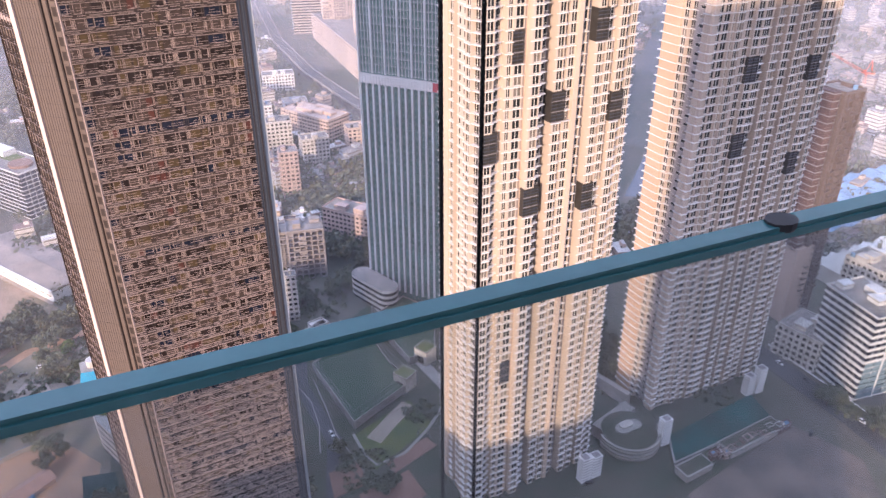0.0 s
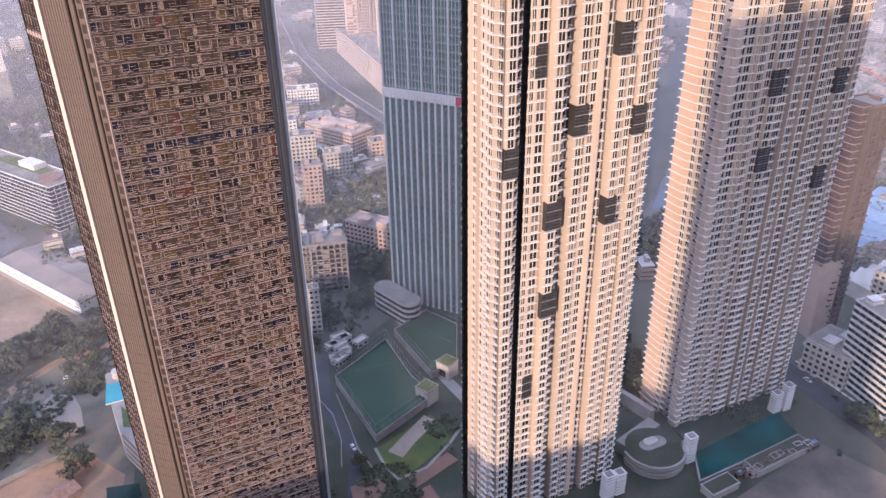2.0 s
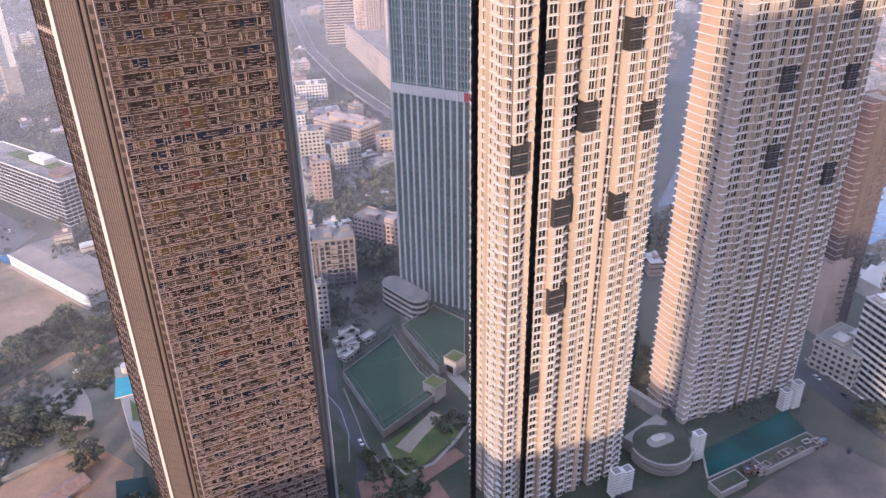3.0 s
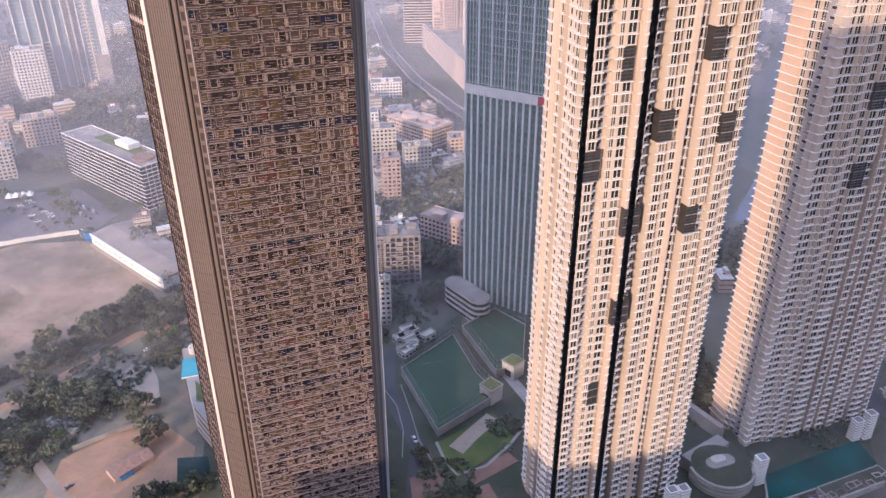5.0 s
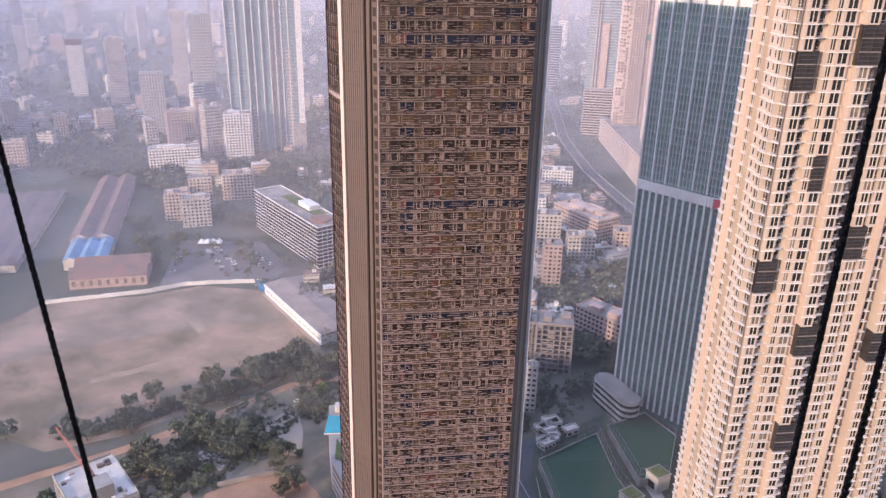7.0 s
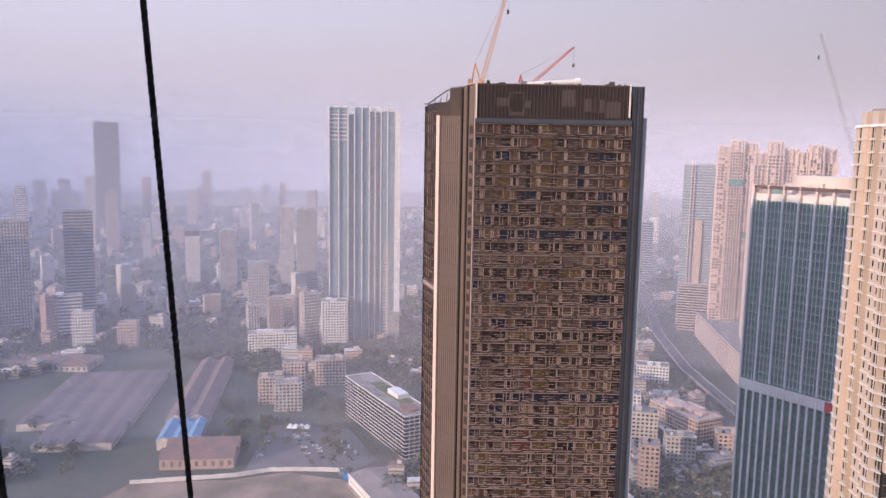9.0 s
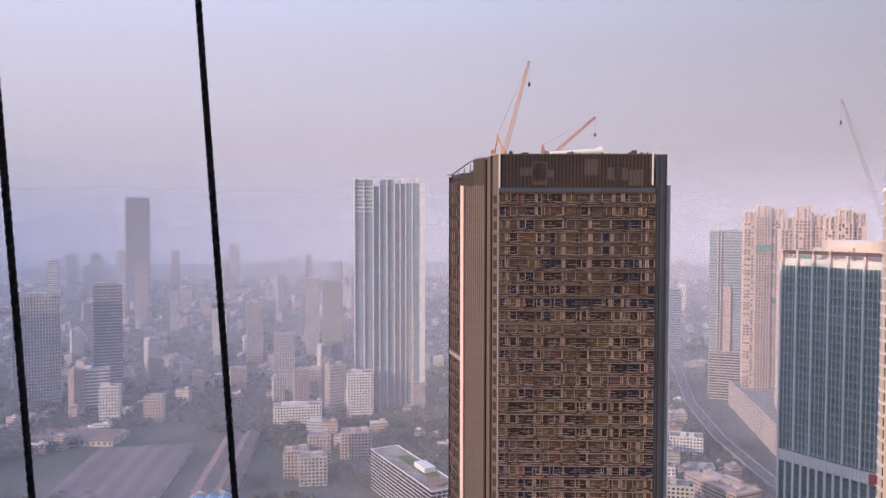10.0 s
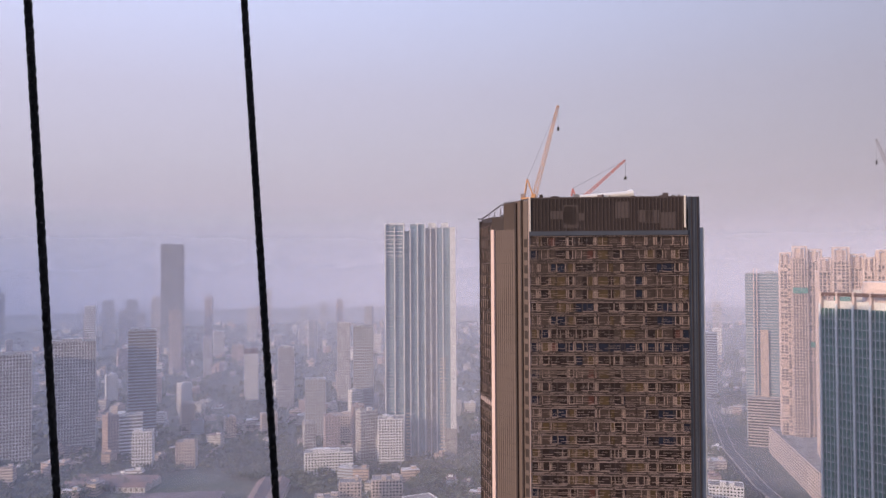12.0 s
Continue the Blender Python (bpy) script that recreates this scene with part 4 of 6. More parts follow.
def block(name, label, category, x, y, turn, w, d, h, wall, glass=None, style="plain", hgt=3.2, roof=None, group="", tops=1, parent=None, z0=0.0):
    """A building of storeys whose front is centred at x, y; turn 0 faces -y."""
    glass, roof = glass or GLASS_DARK, roof or ROOF_GREY
    m = at(x, y, z0, turn) @ at(-w / 2, 0)
    t = parent or thing(name, m, label, category, group)
    base = Matrix() if parent is None else m
    n = max(1, round(h / hgt))
    rnd = random.Random(int(abs(x) * 7 + abs(y) * 13))
    for k in range(n):
        part("storey", storey_mesh(w, d, hgt, wall, glass, style, rnd.randrange(3)), t, m=base @ at(0, 0, k * hgt))
    r = Solid()
    zt = n * hgt
    r.box(-0.15, w + 0.15, -0.15, d + 0.15, zt, zt + 0.2, roof)
    for a in ((-0.15, w + 0.15, -0.15, 0.1), (-0.15, w + 0.15, d - 0.1, d + 0.15), (-0.15, 0.1, 0.1, d - 0.1), (w - 0.1, w + 0.15, 0.1, d - 0.1)):
        r.box(*a, zt + 0.2, zt + 1.1, wall)
    part("roof", r, t, m=base)
    for i in range(tops):
        sw, sd = w * rnd.uniform(0.15, 0.3), d * rnd.uniform(0.25, 0.4)
        a, b = rnd.uniform(1, w - sw - 1), rnd.uniform(1, d - sd - 1)
        q = Solid()
        q.box(a, a + sw, b, b + sd, zt + 0.2, zt + rnd.uniform(2.4, 4.2), wall)
        q.box(a - 0.3, a + sw + 0.3, b - 0.3, b + sd + 0.3, zt + 2.3, zt + 2.5, roof)
        part("stair_head", q, t, m=base)
        if rnd.random() < 0.7:
            q = Solid()
            cx, cy = rnd.uniform(2, w - 2), rnd.uniform(2, d - 2)
            q.prism([(cx + 1.1 * math.cos(j * math.pi / 4), cy + 1.1 * math.sin(j * math.pi / 4)) for j in range(8)], zt + 0.2, zt + 2.2, rnd.choice((RUBBER, OFFWHITE, SHEET_BLUE)))
            part("water_tank", q, t, m=base)
    return t


# around the main road, between the brown and the glass tower
block("apartment_block", "long peach apartment block with a flat grey roof", "building", -92, 628, 54, 26, 58, 24, PEACH, style="balcony", roof=PEACH, tops=6)
block("apartment_block", "peach apartment block end-on beside the long block", "building", -72, 600, 20, 18, 16, 27, PEACH, style="plain")
block("apartment_block", "white low apartment block behind the brown tower", "building", -172, 770, 15, 32, 18, 22, WHITE_PAINT, tops=2)
block("apartment_block", "aged white apartment tower with many small windows", "building", -133, 578, 18, 20, 16, 38, OFFWHITE, style="balcony")
block("apartment_block", "narrow apartment tower with a dull pink side", "building", -113, 512, 16, 13, 14, 40, DULL_PINK, style="balcony")
block("apartment_block", "aged pink apartment block with stained roof", "building", -138, 530, 16, 18, 18, 27, DULL_PINK, style="balcony")
block("apartment_block", "white apartment block with water tanks", "building", -104, 575, 22, 22, 14, 24, OFFWHITE)
block("office_block", "long dull pink block with rows of windows and roof sheds", "building", -66, 446, -28, 36, 17, 22, DULL_PINK, tops=3)
# greyer than raw concrete: shade on these two blocks is put into the colour
block("unfinished_block", "bare concrete apartment block under construction, greyed for shade", "building", -84, 402, 14, 22, 17, 33, GREY_AND_SHADE, style="shell", tops=2)
block("unfinished_block", "lower bare concrete wing under construction", "building", -103, 410, 14, 13, 14, 24, GREY_AND_SHADE, style="shell")
block("narrow_block", "narrow white service block", "building", -84.5, 354, 14, 5.5, 6, 28, OFFWHITE)
block("low_house", "low grey rooftop house by the street", "building", -35, 480, -28, 26, 14, 9, DULL_PINK)
block("low_house", "low rust-roofed house by the street", "building", -70, 520, -20, 30, 14, 7, OFFWHITE, roof=RUST)
block("low_house", "low white house near the garden", "building", -110, 455, 10, 18, 12, 10, OFFWHITE, roof=RUST)
block("apartment_block", "white apartment block further along the road", "building", -200, 700, 15, 26, 16, 26, OFFWHITE, tops=2)
block("apartment_block", "pale apartment block by the flyover", "building", -165, 645, 18, 24, 16, 30, WHITE_PAINT, style="balcony", tops=2)
block("apartment_block", "grey apartment block behind the long block", "building", -140, 690, 20, 22, 16, 20, BLUE_GREY, tops=2)

# beyond the field
slab = block("slab_office", "long white-banded office slab with a green roof garden", "building", -346, 514, -31.5, 120, 26, 34, WHITE_PAINT, GLASS_BLUE, "lines", 3.1, tops=0)
s = Solid()
s.box(30, 92, 12, 23, 34.3, 34.5, LAWN)
part("roof_lawn", s, slab, "green roof lawn")
s = Solid()
s.prism([(104 + 9 * math.cos(i * 0.5236), 12 + 8 * math.sin(i * 0.5236)) for i in range(12)], 34.3, 36.2, TERRACOTTA)
s.box(60, 80, 14, 24, 34.3, 38.5, WHITE_PAINT)
part("roof_terrace", s, slab, "terracotta roof terrace")
block("apartment_block", "white low apartment cluster with flat roofs", "building", -444, 522, 38, 24, 16, 27, OFFWHITE, style="balcony", tops=2)
block("apartment_block", "cream apartment cluster with flat roofs", "building", -470, 528, 38, 22, 15, 24, CREAM, style="balcony", tops=2)
block("apartment_block", "taller cream block of the cluster", "building", -462, 552, 38, 20, 15, 34, CREAM, style="balcony", tops=1)
block("apartment_block", "cream apartment block beside the office slab", "building", -458, 604, 36, 30, 18, 27, CREAM, style="balcony", tops=3)
block("apartment_block", "white long apartment block with many windows", "building", -582, 658, 41, 54, 18, 26, WHITE_PAINT, style="balcony", tops=3)
block("apartment_block", "cream mid-rise apartment block", "building", -652, 764, 40, 38, 22, 43, CREAM, style="balcony", tops=2)
block("apartment_tower", "white tiered apartment tower", "building", -538, 718, 37, 30, 22, 58, WHITE_PAINT, style="balcony", tops=2)
block("apartment_block", "small white wing of the tiered tower", "building", -556, 728, 37, 18, 14, 38, WHITE_PAINT, style="balcony")

# tall twin-slab tower
tall = thing("tall_tower", at(-529, 766, 0, 34), "very tall hazy blue-grey tower with pale vertical fins", "skyscraper")
for i, (x0, x1, y0, top, mt, st) in enumerate(((-42, -20, 0, 286, BLUE_GREY, "lines"), (-20, -12, 5, 280, PALE_BLUE, "lines"), (-12, 6, 0, 288, PALE_BLUE, "lines"), (6, 20, 5, 284, OFFWHITE, "lines"), (20, 37, -2, 285, BLUE_GREY, "lines"))):
    block("wing", "", "", (x0 + x1) / 2, y0, 0, x1 - x0, 24, top, mt, PALE_BLUE if mt is not OFFWHITE else BLUE_GREY, st, 4.0, parent=tall, tops=0)
for x, top in ((-42.4, 290), (-31, 286), (-19.8, 288), (-12, 284), (-3, 289), (6.0, 290), (13, 286), (20, 289), (28, 287)):
    s = Solid()
    s.box(x - 0.6, x + 0.6, -3, 20, 0, top, WHITE_PAINT)
    part("fin", s, tall)
s = Solid()
s.box(36.8, 43.5, -6, 22, 40, 285, WHITE_PAINT)
part("end_wall", s, tall, "bright pale end wall")
s = Solid()
s.box(30, 44, -4, 24, 0, 40, CONCRETE)
part("base", s, tall)
for x in (-38, -28, -6, 10, 26):
    s = Solid()
    s.box(x, x + 9, 3, 10, 284, 291, WHITE_PAINT)
    part("roof_frame", s, tall)

for k in range(7):
    s = Solid()
    s.box(-42.6, -20, -1.2, 0, 250 + k * 5, 250.8 + k * 5, WHITE_PAINT)
    part("balcony_slab", s, tall)
for x0, z0, z1 in ((-18, 0, 60), (8, 10, 120), (24, 0, 130)):
    s = Solid()
    for k in range(int((z1 - z0) / 4)):
        s.box(x0, x0 + 7, 3.4 if x0 < 20 else -3.2, 5.4, z0 + k * 4, z0 + k * 4 + 1.6, CREAM)
    part("pale_lower_slabs", s, tall, kind="stuff")
# unfinished beige towers on a long podium beside the main road
bp_ = thing("parking_podium", at(-135, 925, 0), "long pale banded parking podium beside the road", "building")
ang_ = math.degrees(math.atan2(817 - 1033, -91 + 178))
for k in range(9):
    s = Solid()
    s.box(0, 236, 0, 46, k * 3.4, k * 3.4 + 1.3, BEIGE_SHELL)
    s.box(0.6, 235.4, 0.6, 45, k * 3.4 + 1.3, k * 3.4 + 3.4, GLASS_DARK)
    for i in range(36):
        s.box(i * 6.7, i * 6.7 + 0.8, 0.1, 0.7, k * 3.4 + 1.3, k * 3.4 + 3.4, BEIGE_SHELL)
    part("storey", s, bp_, m=at(-178 + 135, 1033 - 925, 0, ang_))
s = Solid()
s.box(-0.3, 236.3, -0.3, 46.3, 30.6, 31.4, ROOF_GREY)
s.box(-0.3, 236.3, -0.5, 0.3, 31.4, 32.6, BEIGE_SHELL)
part("roof", s, bp_, m=at(-178 + 135, 1033 - 925, 0, ang_))
for lab, x, y, w, d, h in (("unfinished pale concrete tower with open storeys", -134, 1000, 48, 34, 214), ("unfinished pale concrete tower with green safety nets", -80, 890, 46, 40, 207), ("unfinished pale concrete tower behind the glass tower", -40, 875, 40, 36, 205)):
    t = thing("unfinished_tower", at(x, y, 31.4, 12), lab, "tower", "unfinished beige towers")
    for k, (dx, dy, ww, hh) in enumerate(((-w * 0.34, 3, w * 0.26, h - 8), (-w * 0.02, -5, w * 0.34, h), (w * 0.34, 1, w * 0.30, h - 4))):
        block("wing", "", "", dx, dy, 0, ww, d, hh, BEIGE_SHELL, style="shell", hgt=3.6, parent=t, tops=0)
        zt = round(hh / 3.6) * 3.6 + 0.2
        s = Solid()
        for i in range(3):
            xx = dx - ww / 2 + i * (ww - 1.4) / 2
            s.box(xx, xx + 1.4, dy, dy + 1.6, zt, zt + 15, BEIGE_SHELL)
            s.box(xx, xx + 1.4, dy + 10, dy + 11.6, zt, zt + 15, BEIGE_SHELL)
        s.box(dx - ww / 2, dx + ww / 2, dy - 0.2, dy + 12, zt + 13.4, zt + 15.2, BEIGE_SHELL)
        s.box(dx - ww / 2, dx + ww / 2, dy, dy + 1.0, zt + 6, zt + 7, BEIGE_SHELL)
        s.box(dx - ww * 0.3, dx + ww * 0.3, dy + 4, d - 6, zt, zt + 12, BEIGE_SHELL)
        part("roof_portal", s, t, "open concrete roof portal")
    for z, hh, x0, x1 in ((h * 0.80, 7, -0.19, 0.15), (h * 0.5, 6, 0.2, 0.49)):
        s = Solid()
        y0 = -7.1 if x0 < 0 else -1.0
        s.box(w * x0, w * x1, y0, y0 + 0.25, z, z + hh, GREEN_NET)
        part("safety_net", s, t, "green safety net")
block("glass_tower", "blue-grey hazy glass tower", "tower", -232, 1290, 10, 30, 30, 212, PALE_BLUE, PALE_BLUE, "band", 4, tops=0)
block("apartment_tower", "pale tower with an orange vertical strip", "tower", -192, 1085, 10, 44, 30, 224, BLUE_GREY, PALE_BLUE, "band", 3.8, tops=1)
s = Solid()
s.box(-5, 5, 0, 3, 0, 150, PEACH)
s.box(-9, -8, 0, 2, 0, 232, TAN_FIN)
s.box(-13, -12, 0, 2, 0, 232, TAN_FIN)
single("orange_strip_wall", s, "orange vertical strip wall on the pale tower", "wall", m=at(-190, 1081, 0, 10))
block("round_block", "pale banded block at the foot of the tower", "building", -185, 1058, 10, 44, 20, 60, CREAM, GLASS_DARK, "band", 3.6, tops=0)

# right of the cream towers
wo = block("white_office", "white office block with dark ribbon windows and blue glazing", "building", 190.5, 300, -72, 32, 22, 47, WHITE_PAINT, GLASS_BLUE, "band", 3.6, tops=3)
for i in range(4):
    for k in range(7):
        s = Solid()
        s.box(32.0, 32.3, 1 + i * 5.2, 5.6 + i * 5.2, 1.2 + k * 3.0, 3.6 + k * 3.0, PALE_BLUE)
        part("blue_pane", s, wo, "light blue curtain glazing")
s = Solid()
s.box(32.0, 32.6, 10.6, 11.4, 0, 40, WHITE_PAINT)
part("white_pier", s, wo)
block("apartment_block", "white gridded block beside the white office", "building", 179, 316, -53, 23, 22, 17.5, OFFWHITE, style="balcony", hgt=3.5, tops=2)
block("apartment_block", "aged white block with rooftop rooms", "building", 216, 338, -60, 22, 18, 44, OFFWHITE, style="balcony", tops=2)
# concrete drawn in brown panel, brick toned down: shade put into the colours
ct = block("unfinished_tower", "unfinished tower of brown brick and concrete, darkened for shade", "tower", 199.5, 359, 27, 14, 16, 130, BROWN_PANEL, style="shell", hgt=3.7, tops=1)
s = Solid()
s.box(-7.5, -2.6, 1, 15, 44, 131, BRICK_RED)
part("brick_infill", s, ct, "red-brown infill wall")
for k in range(24):
    s = Solid()
    s.box(-7.9, -2.4, 0.6, 15.2, 45 + k * 3.7, 45.35 + k * 3.7, CONCRETE)
    part("slab_edge", s, ct)
# peach paint holds the orange of the sunlight on this pale column
s = Solid()
s.box(-7.5, 5.5, -0.8, 12, 0, 46, PEACH)
part("orange_base", s, ct, "smooth base block in peach for the sun on it")
crane(at(206, 366, 133, 175), (20, 0, 14), CRANE_RED, "red tower crane beside the unfinished tower", 0.8)
for x, y, w, d, h, mt in ((262, 470, 90, 40, 9, SHEET_BLUE), (300, 420, 70, 40, 8, WHITE_PAINT), (330, 520, 80, 46, 9, SHEET_BLUE), (250, 400, 40, 26, 10, OFFWHITE), (350, 460, 70, 40, 9, SHEET_BLUE), (190, 470, 40, 24, 8, SHEET_BLUE)):
    t = thing("shed", at(x, y, 0, 27), "low shed with a blue and white sheet roof", "shed", "sheet-roofed sheds")
    s = Solid()
    s.box(-w / 2, w / 2, -d / 2, d / 2, 0, h, OFFWHITE)
    part("wall", s, t)
    s = Solid()
    for i in range(4):
        a = -w / 2 + i * w / 4
        s.quad([(a, -d / 2 - 1, h), (a + w / 8, -d / 2 - 1, h + 3), (a + w / 8, d / 2 + 1, h + 3), (a, d / 2 + 1, h)], mt)
        s.quad([(a + w / 8, -d / 2 - 1, h + 3), (a + w / 4, -d / 2 - 1, h), (a + w / 4, d / 2 + 1, h), (a + w / 8, d / 2 + 1, h + 3)], mt)
    part("roof", s, t)

# hazy towers further off
FAR = (
    (-924, 480, 62, 44, 133, OFFWHITE, "plain"), (-924, 557, 58, 54, 143, OFFWHITE, "plain"), (-902, 643, 54, 36, 150, BLUE_GREY, "band"), (-836, 578, 54, 30, 54, WHITE_PAINT, "band"),
    (-1774, 1360, 52, 62, 297, BLUE_GREY, "band"), (-2050, 1346, 56, 34, 135, BLUE_GREY, "plain"), (-2000, 1390, 55, 32, 138, BLUE_GREY, "plain"),
    (-1420, 1095, 52, 26, 140, CREAM, "plain"), (-1023, 951, 47, 24, 84, WHITE_PAINT, "plain"), (-912, 925, 44, 26, 100, OFFWHITE, "balcony"),
    (-725, 792, 42, 28, 80, BLUE_GREY, "plain"), (-716, 887, 39, 30, 145, BLUE_GREY, "plain"), (-850, 1000, 40, 22, 138, OFFWHITE, "plain"))
for x, y, turn, w, h, mt, st in FAR:
    block("far_tower", {"PALE_BLUE": "hazy blue-grey glass tower"}.get(mt.name, "hazy pale high-rise tower seen far off"), "tower", x, y, turn, w, w * 0.7, h, mt, GLASS_MID, st, 4.2, tops=2, group="distant towers")
s = Solid()
s.box(-12.2, 12.2, -0.3, 17.2, 0, 9, BRICK_RED)
single("red_roof_floor", s, "red top floors of a white tower", "roof", m=at(-1023, 951, 82.6, 47))
rf = random.Random(21)
for i in range(58):
    yaw = radians(rf.uniform(34, 66) if i % 4 else rf.uniform(6, 14))
    D = rf.uniform(1250, 3000)
    w = rf.uniform(16, 32)
    h = rf.choice((40, 60, 80, 100, 120, 150)) * rf.uniform(0.7, 1.1)
    block("far_tower", "hazy pale high-rise tower seen far off", "tower", -D * math.sin(yaw), D * math.cos(yaw), math.degrees(yaw) + rf.uniform(-15, 15), round(w / 4) * 4, 20, h,
          rf.choice((BLUE_GREY, OFFWHITE, DULL_PINK, CREAM, WHITE_PAINT)), GLASS_MID, rf.choice(("plain", "band")), 4.4, tops=1, group="distant towers")

rm = random.Random(43)
for i in range(24):
    yaw = radians(rm.uniform(36, 62))
    D = rm.uniform(900, 1500)
    block("mid_tower", "pale mid-rise tower in thin haze", "tower", -D * math.sin(yaw), D * math.cos(yaw), math.degrees(yaw) + rm.choice((-12, 10, 25)), rm.choice((14, 18, 22)), 15, rm.uniform(26, 70),
          rm.choice((OFFWHITE, CREAM, DULL_PINK, WHITE_PAINT)), GLASS_MID, rm.choice(("plain", "balcony")), 3.8, tops=2, group="mid-distance towers")


# low houses of the city, past counting
def clear_of(x, y):
    """Whether low houses and woods may stand here: outside the open ground near the towers."""
    if y < 420 and -520 < x < 330:
        return False
    if -470 < x < -280 and 380 < y < 620 or -735 < x < -455 and 330 < y < 590:
        return False
    if -340 < x < 90:
        lx = -62 + (690 - y) * 0.44
        if abs(x - lx) < 32 or (abs(x - (-135 - (y - 925) * 0.4)) < 70 and 790 < y < 1060):
            return False
    if 90 < x < 560 and y > 500 and -40 < x - 135 - (y - 520) * 0.35 < 150:
        return False
    return True


rh = random.Random(77)
low = Solid()
count = 0
while count < 1700:
    yaw = radians(rh.uniform(-38, 72))
    D = 430 * (8.0 ** (rh.random() ** 0.8))
    x, y = -D * math.sin(yaw), D * math.cos(yaw)
    if not clear_of(x, y):
        continue
    count += 1
    w, d = rh.uniform(8, 21), rh.uniform(7, 15)
    h = rh.choice((4, 6, 9, 12, 14, 18, 22)) * rh.uniform(0.8, 1.2)
    a = radians(rh.choice((28, 28, 118, 40, 10)) + rh.uniform(-8, 8))
    c, sn = math.cos(a), math.sin(a)
    mt = rh.choice((OFFWHITE, OFFWHITE, WHITE_PAINT, DULL_PINK, CREAM, BLUE_GREY, PEACH))

    def rect(w0, d0, off=(0, 0)):
        return [(x + (u + off[0]) * c - (v + off[1]) * sn, y + (u + off[0]) * sn + (v + off[1]) * c) for u, v in ((-w0, -d0), (w0, -d0), (w0, d0), (-w0, d0))]
    rf_m = rh.choice((ROOF_GREY, ROOF_GREY, RUST, OFFWHITE))
    n = max(1, int(h / 3.2))
    for k in range(n):
        low.prism(rect(w / 2, d / 2), k * 3.2, k * 3.2 + 1.7, mt, mt)
        low.prism(rect(w / 2 - 0.25, d / 2 - 0.25), k * 3.2 + 1.7, k * 3.2 + 2.7, GLASS_MID)
        low.prism(rect(w / 2, d / 2), k * 3.2 + 2.7, k * 3.2 + 3.2, mt, rf_m)
    low.prism(rect(w * 0.14, d * 0.2, (w * 0.2, d * 0.1)), n * 3.2, n * 3.2 + 2.6, mt, rf_m)
single("low_rise_city", low, "dense low houses with flat roofs fading into haze", "houses", kind="stuff")


# ---- gardens and courts at the foot of the towers ----
def court(points, z, label, grid):
    t = thing("ball_court", at(0, 0), label, "court", "ball courts")
    s = Solid()
    s.prism(oriented(points), 0, z, CONCRETE, TURF)
    part("deck", s, t)
    cx = sum(p[0] for p in points) / len(points)
    cy = sum(p[1] for p in points) / len(points)
    inner = [(cx + (x - cx) * 0.78, cy + (y - cy) * 0.78) for x, y in points]
    s = Solid()
    s.prism(oriented(inner), z + 0.02, z + 0.06, grid)
    part("playing_field", s, t, "green artificial turf")
    for (xa, ya), (xb, yb) in zip(points, points[1:] + points[:1]):
        L = math.hypot(xb - xa, yb - ya)
        ang = math.degrees(math.atan2(yb - ya, xb - xa))
        s = Solid()
        s.box(0, L, -0.2, 0.2, z, z + 0.9, PAVING)
        part("kerb", s, t, m=at(xa, ya, 0, ang))
        n = max(2, int(L / 4))
        s = Solid()
        for i in range(n + 1):
            s.beam((i * L / n, 0, z + 0.9), (i * L / n, 0, z + 7), 0.09, STEEL)
        for hz in (3.5, 7.0):
            s.beam((0, 0, z + hz), (L, 0, z + hz), 0.08, STEEL)
        part("net_frame", s, t, "grey steel net posts", at(xa, ya, 0, ang))
    s = Solid()
    mid = [((inner[0][0] + inner[1][0]) / 2, (inner[0][1] + inner[1][1]) / 2), ((inner[2][0] + inner[3][0]) / 2, (inner[2][1] + inner[3][1]) / 2)]
    s.beam((*mid[0], z + 0.08), (*mid[1], z + 0.08), 0.05, PAVING)
    part("centre_line", s, t, "white court line")
    return t


court([(-67.4, 309), (-58, 323), (-45, 343), (-29, 311), (-17, 295), (-41.8, 265.5)], 4.0, "fenced green ball court on a raised deck", TURF)
court([(-41.0, 352), (-24.5, 373), (-6.2, 358), (-5.7, 321), (-18.6, 313.5)], 4.0, "fenced green practice court on a raised deck", TURF)
for x, y, a in ((-20.0, 296.5, 52), (-10.5, 317.5, 52)):
    t = thing("pavilion", at(x, y, 0, a), "small square pavilion with a planted roof", "pavilion", "court pavilions")
    s = Solid()
    s.box(-4, 4, -4, 4, 0, 8.4, OFFWHITE)
    s.box(-4.06, -3.9, -2, 2, 1, 5, GLASS_DARK)
    part("wall", s, t)
    s = Solid()
    s.box(-4.3, 4.3, -4.3, 4.3, 8.4, 9.0, PAVING)
    s.box(-3.7, 3.7, -3.7, 3.7, 8.95, 9.1, LAWN)
    part("roof", s, t)
sheet("garden_lawn", [(-42, 261), (-18, 286), (-6, 269), (-30, 240)], 0.22, LAWN, "yellow-green garden lawn", "lawn")
sheet("sand_strip", [(-36, 260), (-29, 272), (-21, 285), (-15, 281), (-24, 266), (-29, 256)], 0.30, BARE, "curved pale sand strip in the garden", "path")
ribbon("lawn_path", [(-42, 262), (-36, 250), (-30, 243), (-18, 250), (-8, 266), (-2, 280)], 1.4, 0.34, PAVING, "thin pale garden path", "path")
for pts in ([(-26, 244), (-9, 260), (-4, 255), (-22, 238)], [(-50, 238), (-38, 246), (-33, 232), (-46, 224)], [(-36, 226), (-16, 240), (-8, 226), (-28, 212)]):
    sheet("terrace", pts, 0.30, TERRACOTTA, "terracotta paved garden terrace", "terrace")
